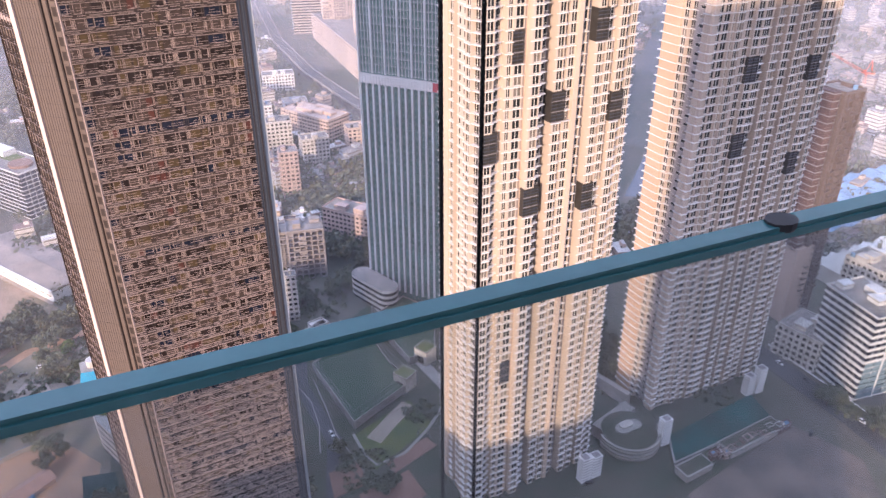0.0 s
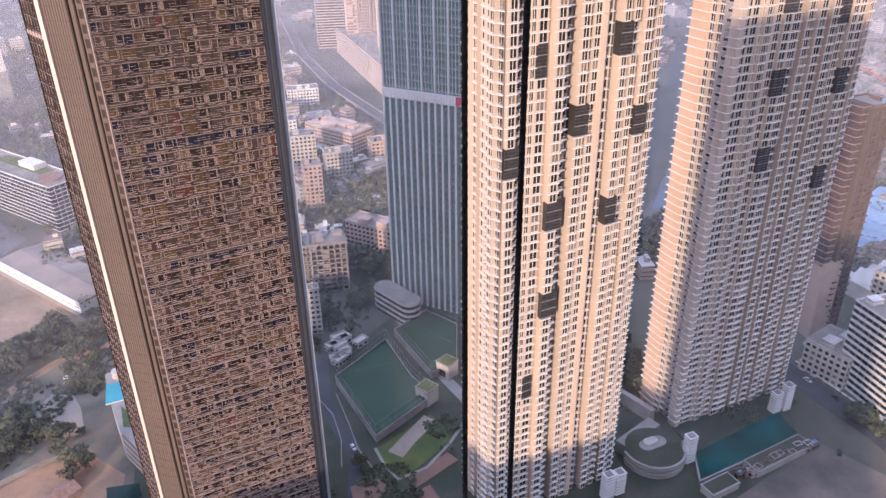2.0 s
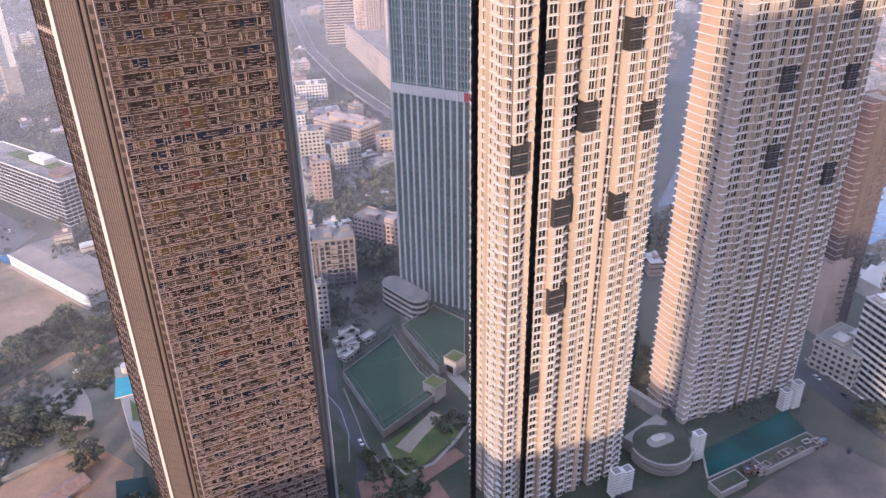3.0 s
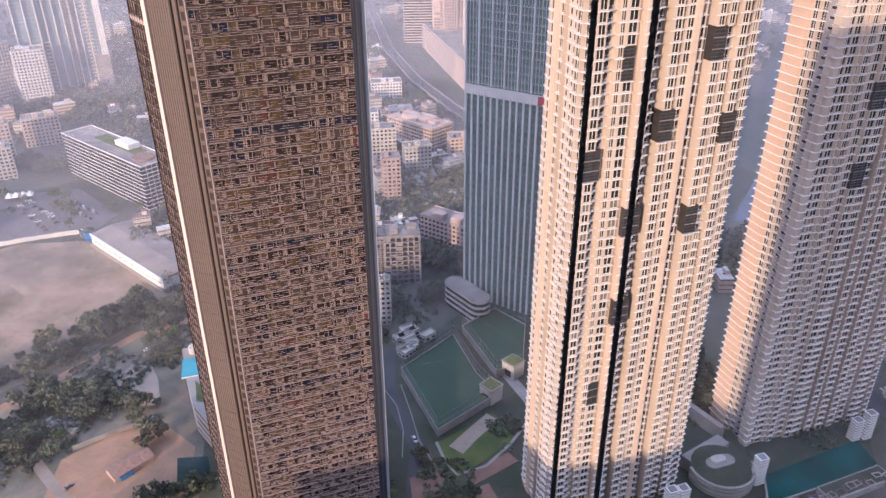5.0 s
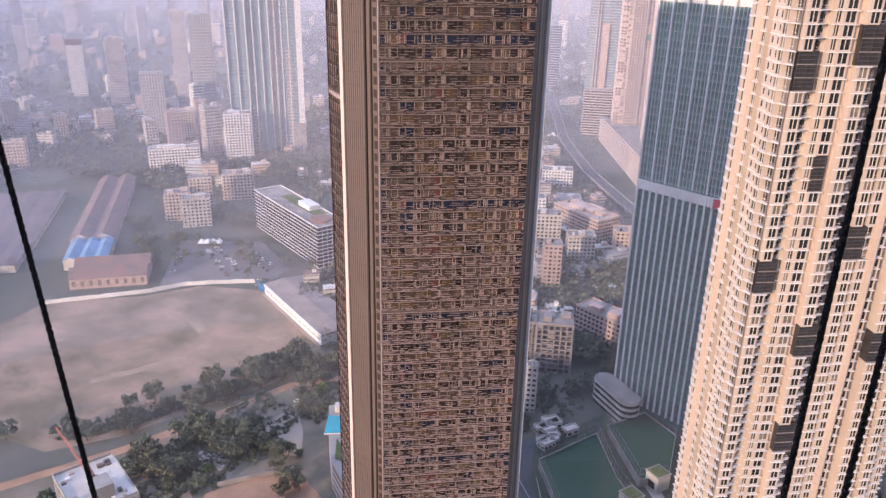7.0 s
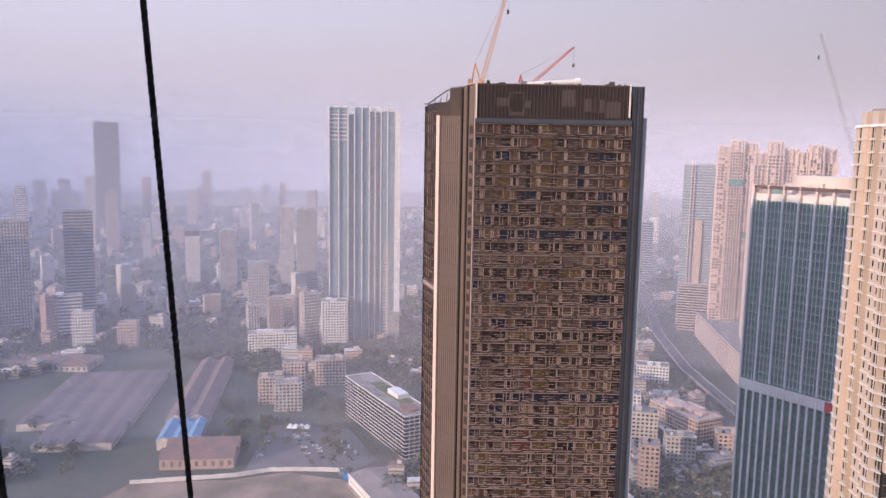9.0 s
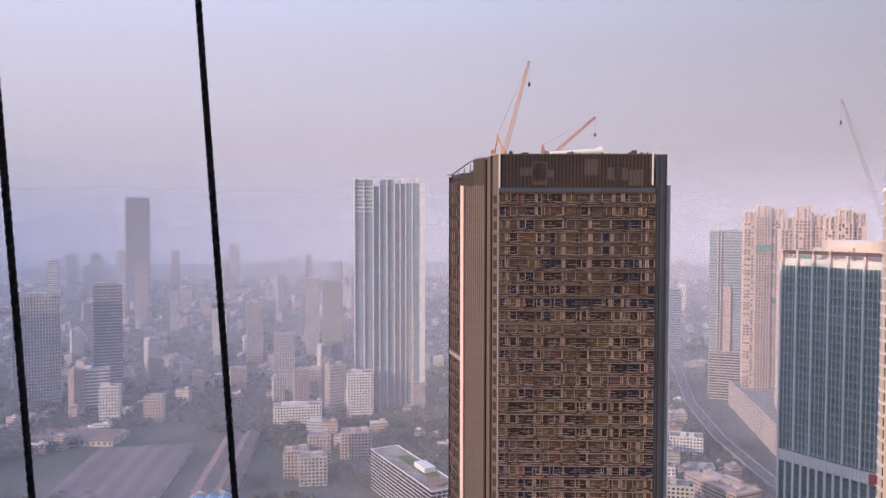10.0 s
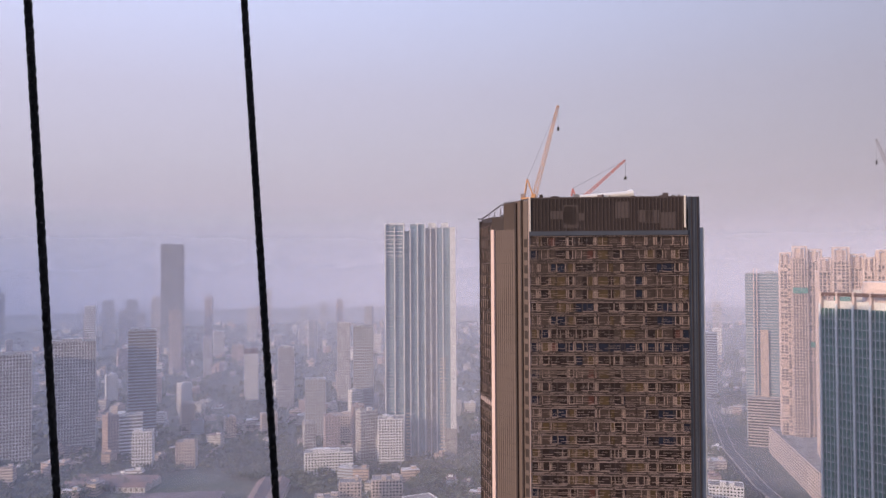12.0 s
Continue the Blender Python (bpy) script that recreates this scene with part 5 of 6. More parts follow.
rg = random.Random(4)
for i in range(9):
    x, y = -74 + rg.uniform(0, 18), 324 + rg.uniform(0, 22)
    block("shack", "low pale roofed shack behind the court", "building", x, y, rg.uniform(10, 60), rg.uniform(4, 9), rg.uniform(4, 7), 3.2, OFFWHITE, roof=OFFWHITE, tops=0, group="low shacks")
play = thing("playground", at(-10, 262), "small dark playground frame in the garden", "playground")
for i in range(7):
    s = Solid()
    a = i * 0.9
    s.beam((2 * math.cos(a), 2 * math.sin(a), 0), (2.6 * math.cos(a + 0.7), 2.6 * math.sin(a + 0.7), 2.6), 0.12, STEEL)
    s.beam((2.6 * math.cos(a + 0.7), 2.6 * math.sin(a + 0.7), 2.6), (3.4 * math.cos(a + 1.4), 3.4 * math.sin(a + 1.4), 0), 0.12, STEEL)
    part("climbing_bar", s, play)

# stacked white stair pylons
def pylon(x, y, n, turn):
    t = thing("stair_pylon", at(x, y, 0, turn), "white stair pylon of stacked slabs", "pylon", "stair pylons")
    s = Solid()
    s.box(-1.4, 1.4, -1.4, 1.4, 0, n * 1.5, GREY_AND_SHADE)
    part("core", s, t)
    for k in range(n):
        s = Solid()
        s.box(-2.4, 2.4, -2.0, 2.0, k * 1.5 + 0.7, k * 1.5 + 1.25, LEDGE)
        part("slab", s, t)


for x, y, n, a in ((97, 256, 10, 27), (152, 292, 10, 27), (146.5, 290, 8, 27), (58, 234, 9, 27), (63, 237, 8, 27)):
    pylon(x, y, n, a)

# curved ramp between the cream towers
ramp = thing("curved_ramp", at(82, 258), "curved terraced ramp with pale parapets", "ramp")
for k in range(4):
    s = Solid()
    r0, r1 = 12.6 + 0.5 * (k % 2), 13.8 + 0.3 * (k % 2)
    arc = [radians(-165 + i * 9) for i in range(21)]
    s.prism([(r1 * math.cos(a), r1 * math.sin(a)) for a in arc] + [(r0 * math.cos(a), r0 * math.sin(a)) for a in arc[::-1]], k * 1.8 + 0.6, k * 1.8 + 1.5, PAVING)
    part("parapet", s, ramp)
s = Solid()
s.prism([(12.5 * math.cos(i * 0.3142), 12.5 * math.sin(i * 0.3142)) for i in range(20)], 0, 6.4, CONCRETE, GARDEN)
part("deck", s, ramp)
s = Solid()
s.prism(stadium(0, 2, 7, 3.2, 27), 6.4, 6.9, PAVING)
s.prism(stadium(-1, 2.5, 3, 2.0, 27), 6.9, 7.8, OFFWHITE)
part("roof_feature", s, ramp, "pale curved roof feature")
terr = Solid()
terr.prism([(66, 262), (84, 278), (88, 273), (72, 256)], 0, 6.2, CONCRETE, PAVING)
single("deck_terrace", terr, "pale paved deck beside the ramp", "terrace", kind="structure")
wallb = Solid()
wallb.prism(oriented([(86, 281), (70, 300), (72, 302), (88, 283)]), 0, 7, CONCRETE)
single("garden_wall", wallb, "grey garden wall between the towers", "wall", kind="structure")

# hedged slope and sunken pool in front of the shaded tower
sheet("hedge_slope", [(97, 274), (158, 306), (160, 296), (102, 258)], 0.9, GARDEN, "dark green hedged slope", "slope")
pl = thing("water_pool", at(0, 0), "teal water basin beside the tower podium", "pool")
s = Solid()
s.prism(oriented([(101, 260), (148, 289), (152, 272), (99, 243)]), 0.1, 1.0, CONCRETE, POOL_TEAL)
part("water", s, pl)
for a, b in (((99, 243), (152, 272)), ((101, 260), (99, 243))):
    s = Solid()
    L = math.hypot(b[0] - a[0], b[1] - a[1])
    s.box(0, L, -0.4, 0.4, 0, 1.3, PAVING)
    part("rim", s, pl, m=at(a[0], a[1], 0, math.degrees(math.atan2(b[1] - a[1], b[0] - a[0]))))
for x, y, w, d in ((137, 258, 34, 8), (106, 239, 15, 7)):
    t = thing("planted_roof", at(x, y, 0, 30), "long low building with a planted roof and pale rim", "building", "planted roofs")
    s = Solid()
    s.box(-w / 2, w / 2, -d / 2, d / 2, 0, 3.2, CONCRETE)
    part("wall", s, t)
    s = Solid()
    s.box(-w / 2 - 0.3, w / 2 + 0.3, -d / 2 - 0.3, d / 2 + 0.3, 3.2, 3.8, PAVING)
    s.box(-w / 2 + 0.5, w / 2 - 0.5, -d / 2 + 0.5, d / 2 - 0.5, 3.75, 4.0, GARDEN)
    part("roof", s, t)
rk = random.Random(8)
for i in range(14):
    block("site_hut", "small pale site hut with a sheet roof", "hut", 118 + i * 2.9 + rk.uniform(-1, 1), 244 + i * 1.7 + rk.uniform(-2, 2), 30 + rk.uniform(-8, 8), rk.uniform(2.5, 5), rk.uniform(2, 3.2), 2.6, rk.choice((OFFWHITE, RUST, WHITE_PAINT, DULL_PINK)), roof=rk.choice((RUST, OFFWHITE, SHEET_BLUE)), tops=0, group="site huts")
fence = thing("street_fence", at(0, 0), "pale low street fence along the pavement", "fence")
pts = [(172, 330), (197, 278), (222, 212)]
for (xa, ya), (xb, yb) in zip(pts, pts[1:]):
    n = 14
    for i in range(n):
        t0, t1 = i / n, (i + 0.8) / n
        s = Solid()
        s.beam((xa + (xb - xa) * t0, ya + (yb - ya) * t0, 0.9), (xa + (xb - xa) * t1, ya + (yb - ya) * t1, 0.9), 0.5, LEDGE)
        part("panel", s, fence)

# ---- brown tower podium with pool ----
pod = thing("pool_podium", at(0, 0), "cream banded podium with a pool deck at the brown tower", "building")
outline = [(-176, 292), (-164, 300), (-126, 262), (-118, 232), (-134, 236), (-152, 252), (-166, 274)]
cx = sum(p[0] for p in outline) / 7
cy = sum(p[1] for p in outline) / 7
for k in range(5):
    s = Solid()
    s.prism(oriented([(cx + (x - cx) * 0.965, cy + (y - cy) * 0.965) for x, y in outline]), k * 3.6, k * 3.6 + 2.3, CURTAIN_BEIGE)
    s.prism(oriented(outline), k * 3.6 + 2.3, k * 3.6 + 3.6, CREAM, PAVING if k == 4 else CREAM)
    part("storey", s, pod)
s = Solid()
s.prism(oriented([(-171.5, 283.5), (-164, 285.5), (-158.5, 272.5), (-165.5, 269)]), 17.8, 18.5, WHITE_PAINT, POOL_BLUE)
part("pool", s, pod, "bright blue swimming pool")
s = Solid()
s.prism(oriented([(-158, 268), (-150, 262), (-144, 254), (-151, 254)]), 17.9, 18.6, CONCRETE, LAWN)
part("planter", s, pod, "green roof planter")
s = Solid()
s.prism(stadium(-165, 293, 9, 2.6, 35), 18, 21.5, OFFWHITE)
part("pool_pavilion", s, pod)
sheet("pond", [(-155, 236), (-142, 239), (-135, 227), (-148, 221)], 0.25, POND, "dark teal garden pond", "water")
s = Solid()
s.prism(oriented([(-128, 222), (-120, 228), (-112, 218), (-121, 212)]), 0, 7, CREAM, CREAM)
single("porch_roof", s, "cream porch roof at the foot of the tower", "roof", kind="structure")

# ---- yard, field edge and sheds ----
hut = thing("brick_hut", at(-173, 228, 0, 57), "low hut with a pinkish tiled roof and blue tarpaulin", "hut")
s = Solid()
s.box(-9, 9, -4, 4, 0, 3, DULL_PINK)
part("wall", s, hut)
s = Solid()
s.quad([(-9.6, -4.8, 2.8), (9.6, -4.8, 2.8), (9.6, 0, 4.8), (-9.6, 0, 4.8)], HUT_TILE)
s.quad([(-9.6, 0, 4.8), (9.6, 0, 4.8), (9.6, 4.8, 2.8), (-9.6, 4.8, 2.8)], HUT_TILE)
part("roof", s, hut)
s = Solid()
s.box(-7, -1, -5.2, -4.1, 0, 2.0, BLUE_TARP)
part("tarpaulin", s, hut, "blue tarpaulin")


def wall_line(name, pts, h, thick, material, label, panel=6.0):
    t = thing(name, at(0, 0), label, "wall")
    for (xa, ya), (xb, yb) in zip(pts, pts[1:]):
        L = math.hypot(xb - xa, yb - ya)
        n = max(1, round(L / panel))
        a = math.degrees(math.atan2(yb - ya, xb - xa))
        rw = random.Random(int(xa * 3 + yb))
        for i in range(n):
            s = Solid()
            s.box(0.05, L / n - 0.05, -thick / 2, thick / 2, 0, h * rw.uniform(0.92, 1.06), material)
            part("panel", s, t, m=at(xa + (xb - xa) * i / n, ya + (yb - ya) * i / n, 0, a + rw.uniform(-2, 2)))


wall_line("yard_wall", [(-204, 234), (-188, 250), (-175, 260)], 2.6, 0.4, CONCRETE, "grey yard wall")
wall_line("site_fence", [(-440, 345), (-408, 372), (-385, 392), (-370, 412), (-352, 424), (-334, 434), (-318, 442)], 3.2, 0.3, WHITE_PAINT, "white sheet fence round the field")
shed = thing("long_shed", at(-306.5, 425, 0, -33.7), "long white-walled shed with a stained flat roof", "shed")
s = Solid()
s.box(0, 94, 0, 30, 0, 7.5, WHITE_PAINT)
s.box(-0.5, 94.5, -0.5, 0, 6.6, 8.4, WHITE_PAINT)
s.box(0, 94, -2.4, -0.1, 0, 0.5, BARE)
part("wall", s, shed)
s = Solid()
s.box(-0.3, 94.3, 0.1, 30.3, 7.5, 8.0, DUST_ROOF)
s.quad([(-0.3, 0.1, 8.0), (94.3, 0.1, 8.0), (94.3, 15, 9.6), (-0.3, 15, 9.6)], DUST_ROOF)
s.quad([(-0.3, 15, 9.6), (94.3, 15, 9.6), (94.3, 30.3, 8.0), (-0.3, 30.3, 8.0)], DUST_ROOF)
part("roof", s, shed, "stained grey roof")
for i in range(13):
    s = Solid()
    s.box(3 + i * 7, 7.5 + i * 7, -0.08, 0.02, 3.4, 4.2, GLASS_MID)
    part("window", s, shed)
for x, y in ((-313, 433), (-318, 437), (-309, 430)):
    s = Solid()
    s.box(-4, 4, -2, 2, 0, 2.6, BLUE_TARP if x != -318 else CONCRETE)
    s.quad([(-4.4, -2.4, 2.6), (4.4, -2.4, 2.6), (4.4, 0, 3.6), (-4.4, 0, 3.6)], BLUE_TARP)
    s.quad([(-4.4, 0, 3.6), (4.4, 0, 3.6), (4.4, 2.4, 2.6), (-4.4, 2.4, 2.6)], BLUE_TARP)
    single("tarp_shelter", s, "blue tarpaulin shelter at the field edge", "shelter", "tarp shelters", m=at(x, y, 0, rk.uniform(0, 60)))


def gable_shed(x, y, turn, w, d, h, wall, roof, label, bays=1, rise=0.28):
    t = thing("gable_shed", at(x, y, 0, turn), label, "shed", "old mill sheds")
    s = Solid()
    s.box(-w / 2, w / 2, -d / 2, d / 2, 0, h, wall)
    n = max(2, int(w / 6))
    for i in range(n):
        s.box(-w / 2 + (i + 0.3) * w / n, -w / 2 + (i + 0.7) * w / n, -d / 2 - 0.06, -d / 2 + 0.02, h * 0.3, h * 0.8, GLASS_MID)
    part("wall", s, t)
    for k in range(bays):
        s = Solid()
        a, b = -d / 2 - 0.6 + k * (d + 1.2) / bays, -d / 2 - 0.6 + (k + 1) * (d + 1.2) / bays
        m_ = (a + b) / 2
        r_ = h + (b - a) * rise
        s.quad([(-w / 2 - 0.6, a, h), (w / 2 + 0.6, a, h), (w / 2 + 0.6, m_, r_), (-w / 2 - 0.6, m_, r_)], roof)
        s.quad([(-w / 2 - 0.6, m_, r_), (w / 2 + 0.6, m_, r_), (w / 2 + 0.6, b, h), (-w / 2 - 0.6, b, h)], roof)
        for e in (-w / 2 - 0.3, w / 2 + 0.3):
            s.quad([(e, a, h), (e, b, h), (e, m_, r_)], wall)
        part("roof", s, t)


gable_shed(-430, 404, 35, 54, 40, 8, DULL_PINK, RUST, "old brick shed with a rusty gabled roof", 2)
gable_shed(-545, 517, 127, 185, 34, 8, OFFWHITE, RUST, "long rail shed with a rusty gabled roof", 2)
gable_shed(-473, 424, 127, 44, 32, 8, OFFWHITE, SHEET_BLUE, "shed with a pale blue sheet roof", 3)
gable_shed(-612, 452, 127, 150, 92, 6, OFFWHITE, MILL_ROOF, "wide mill shed with a dull purple sheet roof", 5, 0.04)
gable_shed(-545, 385, 127, 60, 60, 6, OFFWHITE, MILL_ROOF, "low mill shed with a dull purple sheet roof", 4, 0.06)
gable_shed(-752, 500, 29, 90, 40, 6, OFFWHITE, RUST, "low mill shed with a dull rusty roof", 3)

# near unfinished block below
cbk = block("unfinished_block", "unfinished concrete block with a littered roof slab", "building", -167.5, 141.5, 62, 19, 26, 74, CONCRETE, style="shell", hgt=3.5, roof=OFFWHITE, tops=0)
rl = random.Random(12)
for i in range(26):
    s = Solid()
    a, b = rl.uniform(0.5, 16), rl.uniform(0.5, 23)
    s.box(a, a + rl.uniform(0.6, 2.6), b, b + rl.uniform(0.5, 2), 73.6, 74.2 + rl.random() * 0.8, rl.choice((WHITE_PAINT, CONCRETE, OFFWHITE, RUST)))
    part("formwork_pile", s, cbk)
s = Solid()
s.box(7, 13, 3, 10, 73.5, 79, CONCRETE)
part("lift_core", s, cbk)
crane(at(-181, 148, 74.5, 170), (15, 0, 15), CRANE_RED, "thin red hoist crane on the unfinished block", 0.45)


# ---- trees ----
def tree_meshes(seed, R, H, leaf, n_lobes=11, per=46, size=0.75):
    rnd = random.Random(seed)
    tr = Solid()
    z1 = H * 0.42
    k = 0.026 * H
    lean = (rnd.uniform(-0.4, 0.4), rnd.uniform(-0.4, 0.4))

    def limb(a, b, r0, r1):
        a, b = Vector(a), Vector(b)
        d = (b - a).normalized()
        u = d.orthogonal().normalized()
        w = d.cross(u)
        base = len(tr.v)
        for p, r in ((a, r0), (b, r1)):
            for i in range(6):
                q = p + (u * math.cos(i * 1.0472) + w * math.sin(i * 1.0472)) * r
                tr.v.append(tuple(q))
        sl = tr.slot(BARK)
        for i in range(6):
            tr.f.append((base + i, base + (i + 1) % 6, base + 6 + (i + 1) % 6, base + 6 + i))
            tr.m.append(sl)

    limb((0, 0, -0.2), (lean[0], lean[1], z1), k, k * 0.7)
    cr = Solid()
    sl = cr.slot(leaf)
    for i in range(n_lobes):
        a = i * 2.4 + rnd.uniform(-0.4, 0.4)
        rr = R * rnd.uniform(0.25, 0.8) if i else 0
        c = Vector((lean[0] + rr * math.cos(a), lean[1] + rr * math.sin(a), H * rnd.uniform(0.55, 0.86) - rr * 0.22))
        if i < 6:
            limb((lean[0], lean[1], z1 * rnd.uniform(0.75, 1)), c, k * 0.5, k * 0.14)
        lr = R * rnd.uniform(0.28, 0.46)
        for j in range(per):
            v = Vector((rnd.gauss(0, 1), rnd.gauss(0, 1), rnd.gauss(0, 0.75))).normalized() * lr * (rnd.random() ** 0.4)
            p = c + v
            n = Vector((rnd.gauss(0, 1), rnd.gauss(0, 1), rnd.gauss(0.6, 1))).normalized()
            u = n.orthogonal().normalized()
            w = n.cross(u)
            q = size * rnd.uniform(0.6, 1.4)
            b = len(cr.v)
            cr.v += [tuple(p - u * q), tuple(p - w * q * 0.6 + n * 0.15), tuple(p + u * q), tuple(p + w * q * 0.6 + n * 0.15)]
            cr.f.append((b, b + 1, b + 2, b + 3))
            cr.m.append(sl)
    return tr.mesh("trunk"), cr.mesh("crown")


KINDS = []
for i, (R, H, leaf) in enumerate(((4.6, 9.5, LEAF_A), (5.6, 11.5, LEAF_B), (3.6, 8, LEAF_A), (6.4, 12.5, LEAF_A), (3.0, 7, LEAF_C))):
    KINDS.append(tree_meshes(i + 1, R, H, leaf))
PROTO = []
for (trunk, crown_), lab in zip(KINDS, ("dusty green broad tree", "olive spreading tree", "small dusty green tree", "large dark green shade tree", "young bright green tree")):
    PROTO.append((trunk, crown_, lab + " growing from dry ground"))
rt = random.Random(31)


def plant(x, y, i=None, k=None):
    if k is None and rt.random() < 0.29:
        return
    i = rt.choice((0, 0, 1, 2, 3)) if i is None else i
    k = k or rt.uniform(0.7, 1.25)
    trunk, crown_, lab = PROTO[i]
    t = thing("tree", at(x, y, 0, rt.uniform(0, 360)) @ Matrix.Diagonal((k, k, k * rt.uniform(0.85, 1.1), 1)), lab, "tree", "garden and street trees")
    part("trunk", trunk, t)
    part("crown", crown_, t)


def clump(cx, cy, r, n, i=None):
    for _ in range(n):
        a, d = rt.uniform(0, 6.283), r * math.sqrt(rt.random())
        plant(cx + d * math.cos(a), cy + d * math.sin(a), i)


def row(pts, n, spread, i=None):
    for _ in range(n):
        k = rt.uniform(0, len(pts) - 1.001)
        (xa, ya), (xb, yb) = pts[int(k)], pts[int(k) + 1]
        f = k % 1
        plant(xa + (xb - xa) * f + rt.uniform(-spread, spread), ya + (yb - ya) * f + rt.uniform(-spread, spread), i)


row([(-276, 252), (-252, 290), (-236, 322), (-222, 344), (-206, 352)], 46, 5)
row([(-300, 262), (-268, 296), (-244, 332), (-226, 356)], 30, 7)
row([(-330, 220), (-290, 240), (-262, 262)], 12, 6)
clump(-214, 268, 16, 28)
clump(-235, 262, 14, 16)
clump(-246, 232, 12, 12)
clump(-186, 262, 9, 9)
clump(-196, 312, 10, 8)
clump(-206, 330, 8, 6)
clump(-172, 246, 6, 4, 1)
clump(-228, 222, 20, 26)
clump(-250, 190, 18, 14)
clump(-140, 214, 8, 7)
clump(-158, 206, 6, 4)
plant(-198, 322, 4, 1.4)
plant(-214, 240, 4, 1.0)
clump(-98, 338, 10, 8)
clump(-96, 372, 14, 14)
clump(-80, 270, 8, 8)
clump(-70, 245, 6, 6)
clump(78, 312, 9, 8)
clump(82, 340, 14, 10)
clump(4, 300, 5, 4)
clump(185, 285, 5, 6)
clump(196, 262, 5, 5)
clump(-24, 226, 8, 7)
clump(-58, 226, 6, 6)
clump(18, 205, 8, 6)
clump(-44, 250, 3, 3)

# undergrowth: low shrubs, past counting
shrubs = Solid()
rs = random.Random(66)
leaf_slots = [shrubs.slot(LEAF_A), shrubs.slot(LEAF_B)]


def shrub(x, y, R, H):
    sl = leaf_slots[rs.randrange(2)]
    for j in range(26):
        v = Vector((rs.gauss(0, 1), rs.gauss(0, 1), abs(rs.gauss(0, 0.8)))).normalized() * (rs.random() ** 0.45)
        p = Vector((x + v.x * R, y + v.y * R, 0.2 + v.z * H))
        n = Vector((rs.gauss(0, 1), rs.gauss(0, 1), rs.gauss(0.8, 1))).normalized()
        u = n.orthogonal().normalized()
        w = n.cross(u)
        q = rs.uniform(0.35, 0.9)
        b = len(shrubs.v)
        shrubs.v += [tuple(p - u * q), tuple(p - w * q * 0.7), tuple(p + u * q), tuple(p + w * q * 0.7)]
        shrubs.f.append((b, b + 1, b + 2, b + 3))
        shrubs.m.append(sl)


edge_line = [(-300, 232), (-278, 254), (-254, 292), (-237, 324), (-222, 346), (-204, 352)]
for i in range(520):
    k = rs.uniform(0, len(edge_line) - 1.001)
    (xa, ya), (xb, yb) = edge_line[int(k)], edge_line[int(k) + 1]
    d = abs(rs.gauss(0, 5.5))
    f = k % 1
    shrub(xa + (xb - xa) * f - d * 0.86, ya + (yb - ya) * f + d * 0.5, rs.uniform(1.2, 3.2), rs.uniform(1.2, 3.6))
for cx, cy, r, n in ((-222, 248, 26, 260), (-205, 285, 24, 170), (-190, 320, 20, 120), (-246, 212, 26, 200), (-232, 300, 14, 60), (-78, 262, 12, 60), (-86, 300, 10, 60), (-92, 340, 12, 70), (-72, 372, 16, 80), (-100, 400, 18, 90), (-56, 405, 12, 50), (-34, 240, 14, 60), (-12, 278, 8, 30), (78, 300, 12, 60), (80, 330, 14, 60), (130, 287, 10, 40), (150, 296, 6, 30), (190, 278, 7, 40), (-140, 222, 8, 40), (-215, 385, 18, 110), (-245, 430, 20, 90)):
    for i in range(n):
        a, d = rs.uniform(0, 6.283), r * math.sqrt(rs.random())
        x, y = cx + d * math.cos(a), cy + d * math.sin(a)
        if -204 < x < -150 and 205 < y < 255 or (-198 < x < -172 and 268 < y < 298):
            continue
        shrub(x, y, rs.uniform(0.8, 2.6), rs.uniform(0.7, 2.8))
single("undergrowth", shrubs, "dusty green shrubs and undergrowth on open ground", "shrubs", kind="stuff")

# far woods and street trees, past counting
woods = Solid()
rw2 = random.Random(55)
slots = [woods.slot(LEAF_A), woods.slot(LEAF_B)]


def wood_tree(x, y, R, H, leaves, size):
    sl = slots[rw2.randrange(2)]
    for j in range(leaves):
        v = Vector((rw2.gauss(0, 1), rw2.gauss(0, 1), rw2.gauss(0, 0.8))).normalized() * (rw2.random() ** 0.45)
        p = Vector((x + v.x * R, y + v.y * R, H * 0.62 + v.z * H * 0.36))
        n = Vector((rw2.gauss(0, 1), rw2.gauss(0, 1), rw2.gauss(0.6, 1))).normalized()
        u = n.orthogonal().normalized()
        w = n.cross(u)
        q = size * rw2.uniform(0.6, 1.3)
        b = len(woods.v)
        woods.v += [tuple(p - u * q), tuple(p - w * q * 0.7), tuple(p + u * q), tuple(p + w * q * 0.7)]
        woods.f.append((b, b + 1, b + 2, b + 3))
        woods.m.append(sl)


made = 0
while made < 7600:
    yaw = radians(rw2.uniform(-36, 70))
    D = 430 * (6.5 ** rw2.random())
    x, y = -D * math.sin(yaw), D * math.cos(yaw)
    if not clear_of(x, y):
        continue
    made += 1
    wood_tree(x, y, rw2.uniform(5, 10), rw2.uniform(8, 14), 30 if D < 1000 else 12, 1.9 if D < 1000 else 3.4)
made = 0
while made < 3200:
    yaw = radians(rw2.uniform(-20, 66))
    D = rw2.uniform(430, 1050)
    x, y = -D * math.sin(yaw), D * math.cos(yaw)
    if not clear_of(x, y):
        continue
    made += 1
    wood_tree(x, y, rw2.uniform(4, 8), rw2.uniform(7, 12), 40, 1.7)
